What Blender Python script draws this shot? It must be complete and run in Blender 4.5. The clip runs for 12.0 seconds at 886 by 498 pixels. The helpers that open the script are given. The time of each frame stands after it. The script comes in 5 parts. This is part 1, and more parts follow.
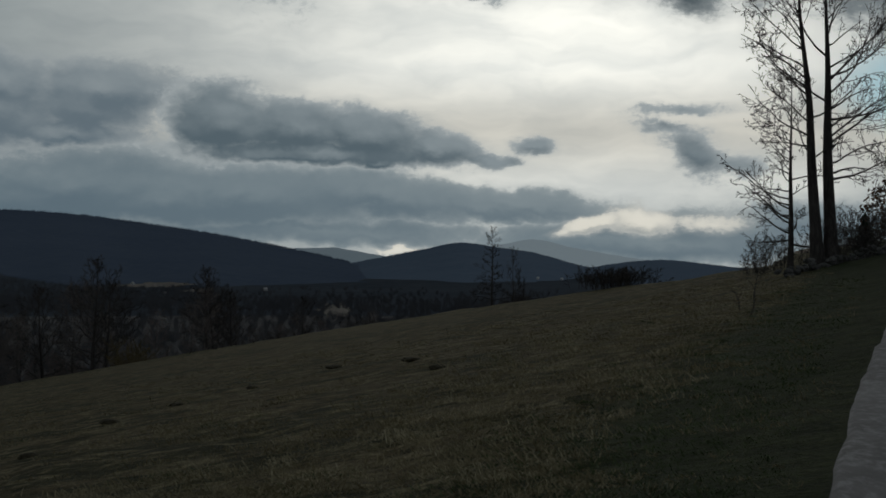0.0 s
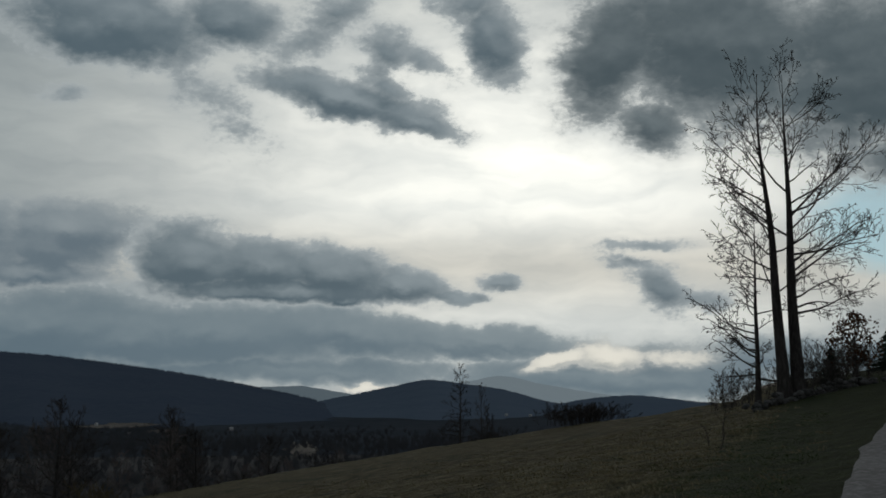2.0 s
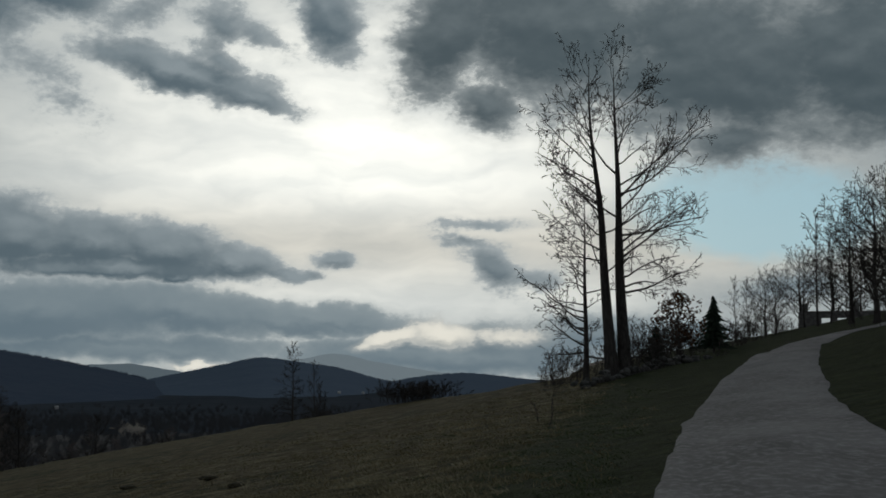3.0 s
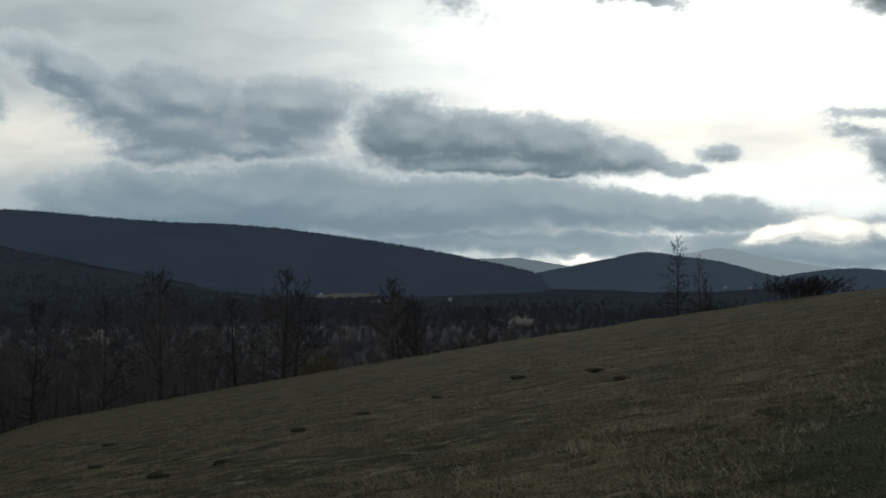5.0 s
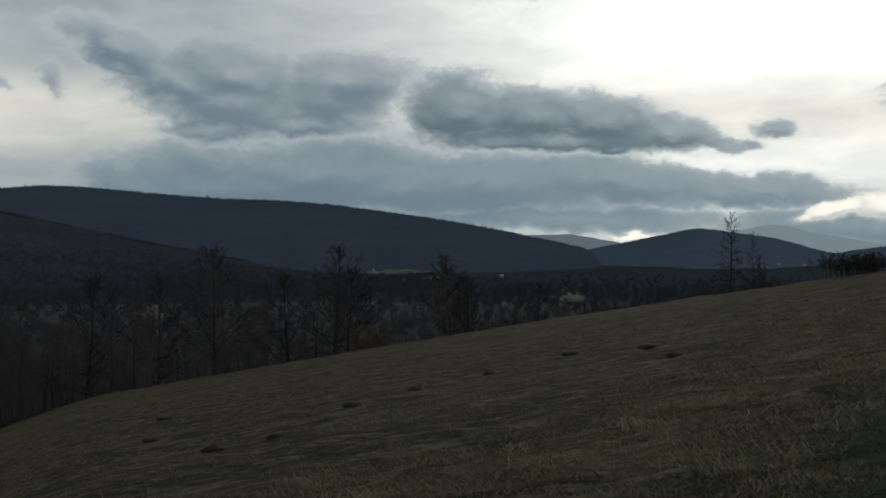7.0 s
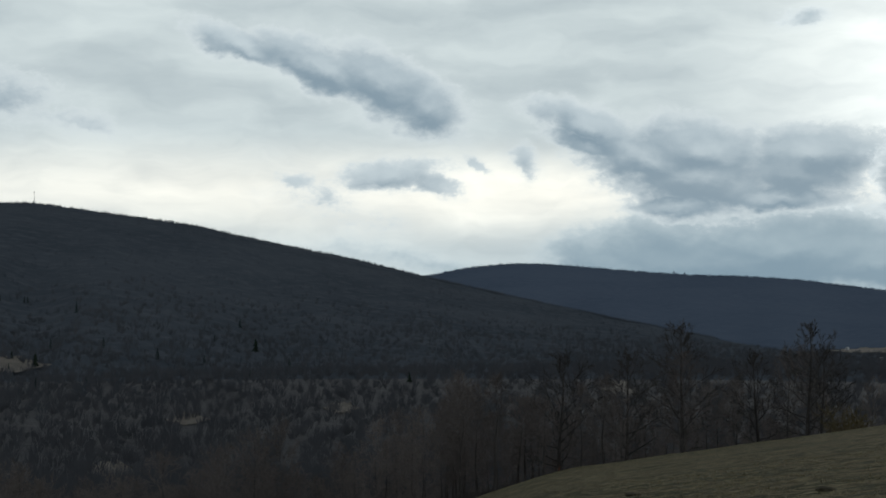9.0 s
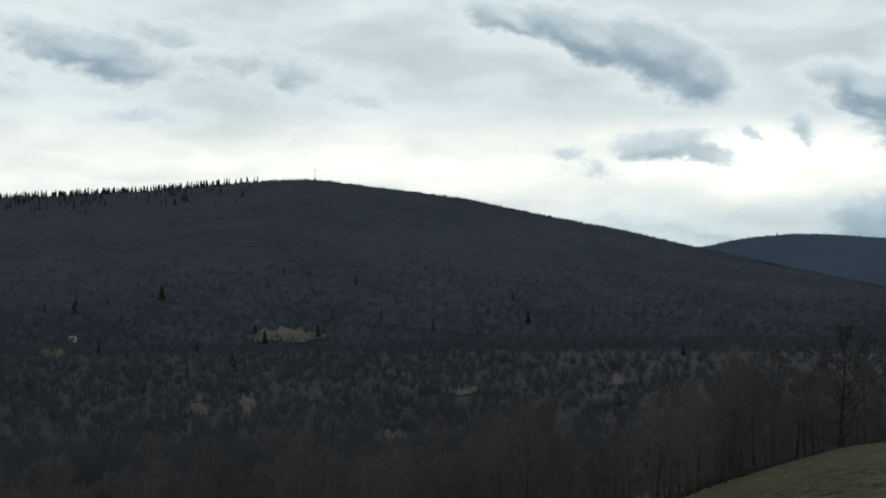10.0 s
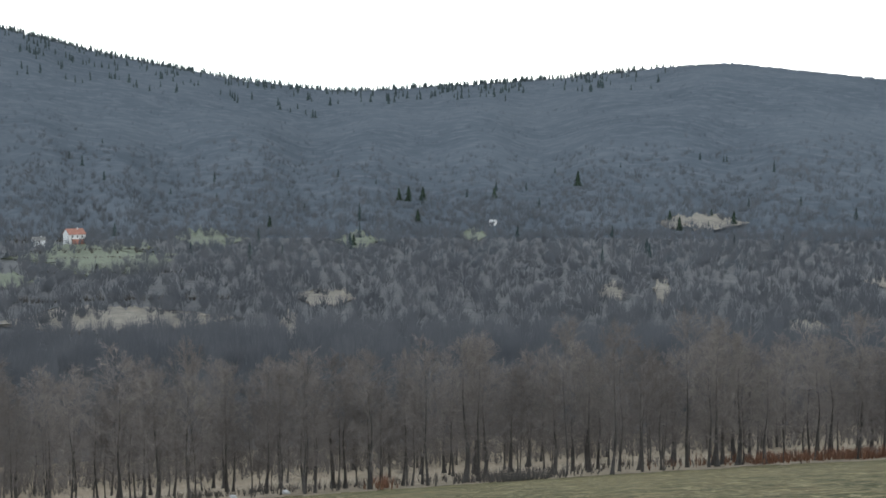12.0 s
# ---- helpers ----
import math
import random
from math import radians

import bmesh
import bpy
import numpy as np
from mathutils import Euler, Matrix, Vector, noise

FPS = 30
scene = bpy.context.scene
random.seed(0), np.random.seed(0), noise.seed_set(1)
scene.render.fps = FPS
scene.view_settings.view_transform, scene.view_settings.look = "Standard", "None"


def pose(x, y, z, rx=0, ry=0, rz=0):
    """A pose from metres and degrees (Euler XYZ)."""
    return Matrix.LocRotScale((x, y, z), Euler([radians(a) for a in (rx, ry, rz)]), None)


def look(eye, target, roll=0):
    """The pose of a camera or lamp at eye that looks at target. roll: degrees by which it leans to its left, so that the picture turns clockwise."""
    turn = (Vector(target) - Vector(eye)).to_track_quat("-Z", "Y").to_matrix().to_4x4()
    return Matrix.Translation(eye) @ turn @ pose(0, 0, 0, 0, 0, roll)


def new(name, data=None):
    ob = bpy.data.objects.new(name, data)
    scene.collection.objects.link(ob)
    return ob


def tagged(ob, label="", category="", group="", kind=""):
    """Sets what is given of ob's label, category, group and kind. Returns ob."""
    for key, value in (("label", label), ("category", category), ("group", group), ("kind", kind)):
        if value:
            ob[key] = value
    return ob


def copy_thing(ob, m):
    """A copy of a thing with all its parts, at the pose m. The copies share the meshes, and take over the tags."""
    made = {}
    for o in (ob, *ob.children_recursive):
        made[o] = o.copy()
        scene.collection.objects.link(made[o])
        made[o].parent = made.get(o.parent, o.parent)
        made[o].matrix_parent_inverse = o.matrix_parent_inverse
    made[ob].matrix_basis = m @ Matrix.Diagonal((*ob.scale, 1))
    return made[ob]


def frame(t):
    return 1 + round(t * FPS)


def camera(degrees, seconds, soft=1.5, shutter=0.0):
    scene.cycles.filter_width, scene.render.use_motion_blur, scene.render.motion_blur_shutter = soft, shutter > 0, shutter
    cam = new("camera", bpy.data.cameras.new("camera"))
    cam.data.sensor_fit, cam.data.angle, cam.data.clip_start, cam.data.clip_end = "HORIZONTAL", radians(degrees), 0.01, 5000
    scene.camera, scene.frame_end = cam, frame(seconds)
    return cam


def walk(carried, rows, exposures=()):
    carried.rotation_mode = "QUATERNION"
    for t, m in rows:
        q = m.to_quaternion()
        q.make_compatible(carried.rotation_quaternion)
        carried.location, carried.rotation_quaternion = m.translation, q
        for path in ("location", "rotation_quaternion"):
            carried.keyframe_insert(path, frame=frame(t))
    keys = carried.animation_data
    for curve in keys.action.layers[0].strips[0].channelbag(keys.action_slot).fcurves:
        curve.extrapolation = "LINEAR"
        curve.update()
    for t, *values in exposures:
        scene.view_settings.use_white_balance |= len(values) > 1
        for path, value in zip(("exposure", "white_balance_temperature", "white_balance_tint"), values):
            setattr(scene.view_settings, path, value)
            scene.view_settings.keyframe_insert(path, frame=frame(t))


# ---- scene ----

EYE = 1.6
cam = camera(36.0, 12.0, soft=1.7)
TURNS = (  # seconds, yaw to the right, pitch up, roll
    (0.0, -0.09, -0.14, 0.35), (0.5, 0.73, 0.01, 0.24), (1.0, 1.45, 1.42, 0.15), (1.5, 1.80, 4.39, 0.01),
    (2.0, 1.28, 5.61, -0.16), (2.5, 3.49, 5.57, -0.35), (3.0, 8.25, 4.66, -0.15), (3.5, 2.55, 4.72, 0.0),
    (3.7, 0.80, 4.69, 0.0), (5.3, -8.29, -1.28, -0.15), (5.5, -8.04, -2.25, -0.21), (6.0, -7.09, -3.46, -0.08),
    (6.5, -8.32, -3.16, 0.0), (6.7, -8.9, -2.2, 0.0), (8.3, -21.08, 2.28, 0.0), (8.5, -24.01, 2.25, 0.0),
    (9.0, -29.39, 2.48, 0.0), (9.5, -34.61, 2.11, 0.0), (10.0, -40.76, 1.33, -0.13), (10.5, -47.99, 0.77, -0.13),
    (11.0, -53.44, 0.19, 0.05), (11.5, -56.49, -1.61, 0.06), (12.0, -58.05, -3.44, 0.01))
walk(cam, [(t, pose(0, 0, EYE, 90 + p, 0, -y) @ pose(0, 0, 0, 0, 0, r)) for t, y, p, r in TURNS],
     exposures=[(0.0, -0.72), (1.0, -0.72), (1.5, -0.66), (3.7, -0.52), (5.3, 0.45), (5.5, 0.72), (6.0, 0.97), (6.3, 0.77), (6.5, -0.15),
                (6.7, -0.2), (8.3, 0.32), (9.5, 0.52), (10.5, 0.70), (11.0, 1.0), (11.5, 2.32), (12.0, 2.88)])

# ---- world: broken evening cloud deck, the sun hidden behind it ----
SUN_AZ, SUN_EL = 1.3, 14.5
world = bpy.data.worlds.new("sky")
scene.world = world
world.use_nodes = True


class Nodes:
    """Short hand for wiring a node tree."""

    def __init__(self, tree):
        self.tree = tree

    def node(self, kind, **settings):
        n = self.tree.nodes.new(kind)
        for key, value in settings.items():
            setattr(n, key, value)
        return n

    def put(self, socket, value):
        if isinstance(value, bpy.types.NodeSocket):
            self.tree.links.new(value, socket)
        else:
            socket.default_value = value

    def math(self, op, a, b=0.0, c=0.0, clamp=False):
        n = self.node("ShaderNodeMath", operation=op, use_clamp=clamp)
        for s, v in zip(n.inputs, (a, b, c)):
            self.put(s, v)
        return n.outputs[0]

    def smooth(self, x, lo, hi, a=0.0, b=1.0):
        n = self.node("ShaderNodeMapRange", interpolation_type="SMOOTHSTEP")
        for s, v in zip(n.inputs, (x, lo, hi, a, b)):
            self.put(s, v)
        return n.outputs[0]

    def mix(self, f, a, b, blend="MIX"):
        n = self.node("ShaderNodeMix", data_type="RGBA", blend_type=blend)
        for i, v in ((0, f), (6, a), (7, b)):
            self.put(n.inputs[i], v)
        return n.outputs[2]

    def vec(self, op, a, b=(0, 0, 0)):
        n = self.node("ShaderNodeVectorMath", operation=op)
        self.put(n.inputs[0], a)
        self.put(n.inputs[1], b)
        return n.outputs[1] if op == "LENGTH" else n.outputs[0]

    def noise(self, v, scale, detail=4.0, rough=0.5, warp=0.0, colour=False):
        n = self.node("ShaderNodeTexNoise")
        self.put(n.inputs["Vector"], v)
        n.inputs["Scale"].default_value, n.inputs["Detail"].default_value = scale, detail
        n.inputs["Roughness"].default_value, n.inputs["Distortion"].default_value = rough, warp
        return n.outputs["Color" if colour else "Fac"]

    def spot(self, v, az, el, ra, re, tilt):
        """How far inside an ellipse of the sky: 1 at its middle, 0 on its rim."""
        m = self.node("ShaderNodeMapping", vector_type="TEXTURE")
        self.put(m.inputs[0], v)
        m.inputs[1].default_value = (az, el, 0)
        m.inputs[2].default_value = (0, 0, radians(tilt))
        m.inputs[3].default_value = (ra, re, 1)
        return self.math("SUBTRACT", 1.0, self.vec("LENGTH", m.outputs[0]))


w = Nodes(world.node_tree)
world.node_tree.nodes.clear()
coords = w.node("ShaderNodeTexCoord").outputs["Generated"]
split = w.node("ShaderNodeSeparateXYZ")
w.put(split.inputs[0], coords)
azimuth = w.math("MULTIPLY", w.math("ARCTAN2", split.outputs[0], split.outputs[1]), 57.29578)
height = w.math("MULTIPLY", w.math("ARCSINE", split.outputs[2]), 57.29578)
join = w.node("ShaderNodeCombineXYZ")
w.put(join.inputs[0], azimuth), w.put(join.inputs[1], height)
flat = join.outputs[0]
# billows: two scales of warp, flatter than high
grain = w.vec("MULTIPLY", flat, (0.8, 1.25, 1.0))
warp_big = w.vec("SUBTRACT", w.noise(grain, 0.38, 3, 0.5, colour=True), (0.5, 0.5, 0.5))
warp_fine = w.vec("SUBTRACT", w.noise(grain, 1.3, 4, 0.55, colour=True), (0.5, 0.5, 0.5))
bent = w.vec("ADD", flat, w.vec("MULTIPLY", warp_big, (1.5, 0.7, 0)))
bent = w.vec("ADD", bent, w.vec("MULTIPLY", warp_fine, (0.85, 0.7, 0)))


def lumps(v):
    """Cauliflower heads: rounded cells at two sizes over soft noise."""
    cells = []
    for scale in (0.75, 2.1):
        c = w.node("ShaderNodeTexVoronoi", feature="SMOOTH_F1")
        w.put(c.inputs["Vector"], w.vec("ADD", v, w.vec("MULTIPLY", warp_fine, (0.5, 0.5, 0))))
        c.inputs["Scale"].default_value, c.inputs["Smoothness"].default_value = scale, 0.7
        cells.append(w.math("SUBTRACT", 0.55, c.outputs["Distance"]))
    soft = w.math("SUBTRACT", w.noise(v, 0.55, 5, 0.52), 0.5)
    return w.math("ADD", w.math("MULTIPLY", soft, 1.5), w.math("ADD", w.math("MULTIPLY", cells[0], 0.34), w.math("MULTIPLY", cells[1], 0.20)))


billow = lumps(grain)
wisps = w.math("MULTIPLY", w.math("SUBTRACT", w.noise(grain, 2.6, 5, 0.60, 0.5), 0.5), 0.55)

fray = w.math("MULTIPLY", w.math("SUBTRACT", w.noise(w.vec("ADD", grain, w.vec("MULTIPLY", warp_fine, (0.6, 0.6, 0))), 4.6, 5, 0.62), 0.5), 0.9)

chain = []
clouds = {"deck": [], "pale": [], "dark": [], "low": [], "puff": []}


def cloud(kind, *shape):
    clouds[kind].append(shape)


def field_of(kind, where):
    """How deep a point of the sky lies inside the clouds of one kind."""
    f = None
    for i, (az, el, ra, re, tilt, thick) in enumerate(clouds[kind]):
        if i % 4 == 0 and chain:
            where = w.vec("ADD", where, w.vec("MULTIPLY", chain[-1], (1e-7, 1e-7, 0)))  # one group after another
        v = w.math("MULTIPLY", w.spot(where, az, el, ra * 1.16, re * 1.22, tilt), thick)
        f = v if f is None else w.math("SMOOTH_MAX", f, v, 0.10)
        chain.append(f)
    return f


# the heavy deck above the pair of trees
cloud("deck", 12.92, 13.87, 5.94, 3.56, -14, 1)
cloud("deck", 19.73, 12.26, 7.13, 3.80, -8, 1)
cloud("deck", 25.57, 12.15, 4.75, 4.04, 0, 1)
cloud("deck", 8.58, 13.70, 2.14, 3.09, -35, 1)
cloud("deck", 20.35, 9.01, 3.56, 1.07, 4, 0.7)
cloud("deck", 10.26, 10.53, 1.66, 1.07, -25, 0.9)
cloud("deck", 20, 21, 16, 7, -5, 1)
# broken pieces round the hidden sun
cloud("dark", -12.44, 14.68, 4.99, 1.78, -6, 1)
cloud("dark", -7.86, 14.95, 2.61, 1.31, -10, 0.8)
cloud("dark", -8.26, 11.62, 2.26, 0.95, -45, 0.22)
cloud("dark", -14.35, 11.71, 0.95, 0.33, 0, 0.35)
cloud("dark", -2.61, 11.80, 4.28, 0.86, -13, 0.9)
cloud("dark", 0.03, 10.97, 2.26, 0.48, -12, 0.8)
cloud("dark", -4.99, 12.31, 2.61, 0.62, -14, 0.6)
cloud("dark", -1.18, 12.41, 1.43, 0.71, -25, 0.6)
cloud("dark", -0.96, 14.04, 1.43, 0.83, -40, 0.5)
cloud("dark", -3.37, 15.36, 1.90, 0.95, 10, 0.45)
cloud("dark", 0.61, 13.36, 1.66, 0.48, -25, 0.4)
cloud("dark", 3.39, 14.31, 1.31, 1.90, 15, 0.85)
cloud("dark", 2.42, 15.69, 1.66, 0.95, 0, 0.6)
cloud("dark", -4.78, 14.17, 1.66, 0.95, 20, 0.35)
# the long cumulus bank
cloud("dark", -9.25, 5.14, 2.57, 1.57, -8, 1)
cloud("dark", -6.33, 4.88, 2.85, 1.24, -6, 1)
cloud("dark", -3.15, 4.62, 2.61, 1.09, -10, 1)
cloud("dark", -0.42, 4.10, 2.14, 0.71, -10, 0.9)
cloud("dark", 1.71, 3.63, 1.31, 0.29, -2, 0.8)
cloud("dark", -5.39, 3.85, 6.41, 0.62, -1, 1)
cloud("dark", -2.94, 3.39, 1.07, 0.33, 10, 0.8)
cloud("dark", 3.66, 4.19, 0.90, 0.40, 5, 0.8)
cloud("pale", -14.72, 5.64, 2.85, 1.57, 0, 1)
cloud("pale", -18.65, 5.47, 3.80, 1.71, -4, 1)
cloud("pale", -20.91, 6.22, 3.56, 1.14, -14, 1)
cloud("pale", -23.34, 6.82, 2.14, 0.52, -20, 0.9)
cloud("pale", -19.57, 4.19, 2.26, 0.62, -2, 1)
cloud("pale", -15.43, 4.59, 3.09, 0.62, -2, 1)
cloud("pale", -25.95, 6.29, 0.67, 0.71, 0, 0.6)
cloud("pale", -14.11, 6.30, 3.40, 1.25, 0, 1)
cloud("pale", -18.60, 6.50, 4.00, 1.35, -8, 1)
cloud("pale", -23.20, 7.60, 3.00, 0.85, -20, 0.9)
cloud("pale", -19.35, 5.27, 3.09, 0.86, 0, 0.9)
# the curled cloud behind the twin trees
cloud("dark", 10.38, 3.73, 1.54, 0.86, -38, 0.55)
cloud("dark", 9.46, 4.84, 1.66, 0.33, -14, 0.4)
cloud("dark", 9.80, 5.67, 1.78, 0.26, 0, 0.42)
cloud("dark", 11.75, 3.37, 1.43, 0.52, 0, 0.4)
# above the wooded mountain
cloud("pale", -37.91, 10.87, 2.38, 0.62, -16, 0.85)
cloud("pale", -34.73, 10.13, 3.09, 1.00, -24, 0.95)
cloud("pale", -32.11, 9.35, 2.85, 1.38, -28, 0.95)
cloud("pale", -30.08, 8.30, 2.14, 1.24, -8, 0.9)
cloud("pale", -31.63, 5.58, 2.26, 0.67, 8, 0.7)
cloud("pale", -29.84, 5.23, 1.19, 0.48, -15, 0.6)
cloud("pale", -35.77, 5.32, 0.86, 0.38, 0, 0.5)
cloud("pale", -27.94, 5.99, 0.62, 0.19, -38, 0.45)
cloud("pale", -34.00, 4.39, 1.66, 0.62, -20, 0.22)
cloud("pale", -47.06, 8.59, 1.66, 1.05, 0, 0.4)
cloud("pale", -44.40, 7.57, 1.90, 0.43, -4, 0.4)
cloud("pale", -55.42, 9.43, 3.80, 1.00, -10, 0.75)
cloud("pale", -54.01, 8.77, 3.09, 0.67, 4, 0.7)
cloud("pale", -49.99, 8.99, 3.56, 0.62, -4, 0.42)
cloud("pale", -52.36, 10.18, 3.09, 0.62, -12, 0.4)
cloud("pale", -53.30, 6.87, 2.61, 0.31, -3, 0.5)
cloud("pale", -45.11, 7.68, 1.07, 0.43, 0, 0.35)
cloud("pale", -60.94, 8.32, 4.51, 0.33, -2, 0.3)
cloud("pale", -65.37, 6.45, 1.66, 0.26, -3, 0.7)
cloud("pale", -64.71, 3.90, 1.90, 0.14, 0, 0.6)
# the low blue-grey layer over the horizon
cloud("low", -15.47, 2.40, 7.84, 1.43, -2, 1.1)
cloud("low", -8.67, 2.11, 7.13, 1.47, -3, 1.1)
cloud("low", -2.56, 2.14, 4.99, 1.05, -9, 1.0)
cloud("low", 1.71, 1.64, 4.04, 0.62, -8, 0.8)
cloud("low", 4.08, 1.97, 3.09, 0.24, -6, 0.6)
cloud("low", -5.39, 0.59, 11.40, 0.62, -1, 0.7)
cloud("low", 10.15, 0.94, 2.61, 0.71, 0, 0.6)
cloud("low", 2.66, 0.24, 9.98, 0.52, 0, 0.35)
cloud("low", 22.69, 3.08, 2.85, 0.62, 6, 0.45)
cloud("low", -17.52, 1.97, 7.13, 1.47, 0, 1.1)
cloud("low", -11.45, 1.92, 4.75, 1.38, 0, 1.1)
cloud("low", -22.07, 1.52, 3.80, 0.95, -8, 0.8)
cloud("low", -16.63, 2.67, 7.84, 1.71, 2, 1.0)
cloud("low", -22.39, 1.78, 3.56, 0.95, -8, 0.7)
cloud("low", -29.96, 1.79, 4.04, 0.57, -12, 0.35)
cloud("low", 8.50, 0.20, 9.50, 0.95, 0, 0.9)
cloud("low", 15.5, 0.90, 6.00, 0.90, 2, 0.75)
cloud("low", 3.00, 1.75, 6.00, 0.65, -6, 0.8)
# pale heads that catch the light
cloud("puff", 6.08, 0.95, 1.31, 0.33, 18, 1.0)
cloud("puff", 8.07, 1.11, 1.47, 0.52, -4, 1.0)
cloud("puff", 5.50, 0.64, 0.81, 0.24, 10, 0.6)
cloud("puff", 11.18, 1.00, 1.43, 0.33, 0, 0.45)
cloud("puff", -2.08, -0.19, 1.00, 0.14, 4, 0.8)

clear = w.node("ShaderNodeTexSky", sky_type="NISHITA", sun_disc=False, sun_elevation=radians(SUN_EL), sun_rotation=radians(SUN_AZ))
clear_sky = w.mix(1.0, clear.outputs[0], (0.085, 0.085, 0.085, 1), "MULTIPLY")
# the thin veil: brightest round the sun, streaked, greyer away from it
glow = w.smooth(w.spot(flat, 5.0, 8.5, 26, 15, 0), 0.0, 1.0)
streaks = w.noise(w.vec("MULTIPLY", w.vec("ADD", flat, w.vec("MULTIPLY", warp_big, (5, 1.6, 0))), (0.15, 0.6, 1)), 1.0, 5, 0.5)
veil = w.mix(glow, (0.435, 0.49, 0.505, 1), (1.56, 1.55, 1.45, 1))
cream = w.math("MULTIPLY", w.smooth(w.math("ABSOLUTE", w.math("SUBTRACT", height, 4.8)), 2.8, 0.0), w.smooth(azimuth, -75.0, -22.0, 0.40, 1.0))
veil = w.mix(w.math("MULTIPLY", cream, 0.8), veil, (0.86, 0.83, 0.745, 1))
veil = w.mix(1.0, veil, w.mix(w.smooth(streaks, 0.22, 0.78), (0.78, 0.81, 0.83, 1), (1.12, 1.12, 1.10, 1)), "MULTIPLY")
hole = w.math("MULTIPLY", w.smooth(w.spot(bent, 21.3, 6.2, 6.2, 2.6, -6), 0.0, 0.40), 0.95)
sky_colour = w.mix(hole, veil, w.mix(0.9, clear_sky, (0.44, 0.74, 0.88, 1)))
# behind and overhead: unseen deck, dark above, brightened low to light facing slopes
front = w.math("MULTIPLY", w.smooth(height, 34.0, 15.0), w.smooth(w.math("ABSOLUTE", w.math("ADD", azimuth, 22.0)), 100.0, 60.0))
deck = w.mix(w.smooth(billow, -0.25, 0.45), (0.085, 0.105, 0.125, 1), (0.16, 0.185, 0.205, 1))
deck = w.mix(w.smooth(height, 38.0, 10.0), deck, w.mix(w.smooth(streaks, 0.3, 0.7), (0.40, 0.46, 0.52, 1), (0.58, 0.63, 0.67, 1)))
sky_colour = w.mix(front, deck, sky_colour)


higher = w.vec("ADD", bent, (0.12, 0.60, 0))
billow_higher = lumps(w.vec("ADD", grain, (0.10, 0.55, 0)))


def shaded(kind, soft, ragged, dark_col, mid_col, rim_col, base, strength):
    """Lays one cloud kind over the base: thin rims let the light through, thick cores are grey, heads catch light from above."""
    field = field_of(kind, bent)
    body_in = w.math("ADD", field, w.math("MULTIPLY", w.math("ADD", billow, wisps), ragged))
    above = w.math("ADD", field_of(kind, higher), w.math("MULTIPLY", billow_higher, ragged))
    mask = w.math("MULTIPLY", w.smooth(w.math("ADD", body_in, w.math("MULTIPLY", fray, ragged)), -0.02, soft), strength)
    base = w.mix(w.math("MULTIPLY", w.smooth(body_in, -0.30, 0.10), 0.22), base, rim_col)
    core = w.smooth(body_in, 0.0, soft + 0.30)
    lit = w.smooth(w.math("SUBTRACT", w.math("SUBTRACT", body_in, w.math("MULTIPLY", wisps, ragged)), above), -0.30, 0.80)
    thin = w.mix(core, rim_col, w.mix(lit, dark_col, mid_col))
    return w.mix(mask, base, thin)


sky_colour = shaded("low", 0.30, 0.30, (0.150, 0.222, 0.275, 1), (0.285, 0.36, 0.40, 1), (0.42, 0.49, 0.515, 1), sky_colour, 0.92)
sky_colour = shaded("puff", 0.30, 0.55, (0.50, 0.54, 0.53, 1), (1.20, 1.16, 1.02, 1), (0.80, 0.81, 0.76, 1), sky_colour, 0.9)
sky_colour = shaded("pale", 0.28, 0.44, (0.165, 0.228, 0.278, 1), (0.40, 0.465, 0.495, 1), (0.50, 0.555, 0.57, 1), sky_colour, 0.95)
sky_colour = shaded("dark", 0.24, 0.42, (0.122, 0.178, 0.216, 1), (0.36, 0.43, 0.465, 1), (0.58, 0.64, 0.655, 1), sky_colour, 0.97)
sky_colour = shaded("deck", 0.36, 0.45, (0.086, 0.122, 0.142, 1), (0.235, 0.285, 0.305, 1), (0.50, 0.55, 0.56, 1), sky_colour, 0.98)
below = w.smooth(height, -1.0, -4.0)
sky_colour = w.mix(below, sky_colour, (0.10, 0.11, 0.12, 1))
back = w.node("ShaderNodeBackground")
w.put(back.inputs[0], sky_colour)
back.inputs[1].default_value = 1.0
w.put(w.node("ShaderNodeOutputWorld").inputs[0], back.outputs[0])

sun = new("sun", bpy.data.lights.new("sun", "SUN"))
sun.data.energy, sun.data.angle, sun.data.color = 0.3, radians(25), (1.0, 0.95, 0.85)
sun.matrix_world = look((0, 0, 0), [-math.sin(radians(SUN_AZ)), -math.cos(radians(SUN_AZ)), -math.tan(radians(SUN_EL))])

# ---- materials ----


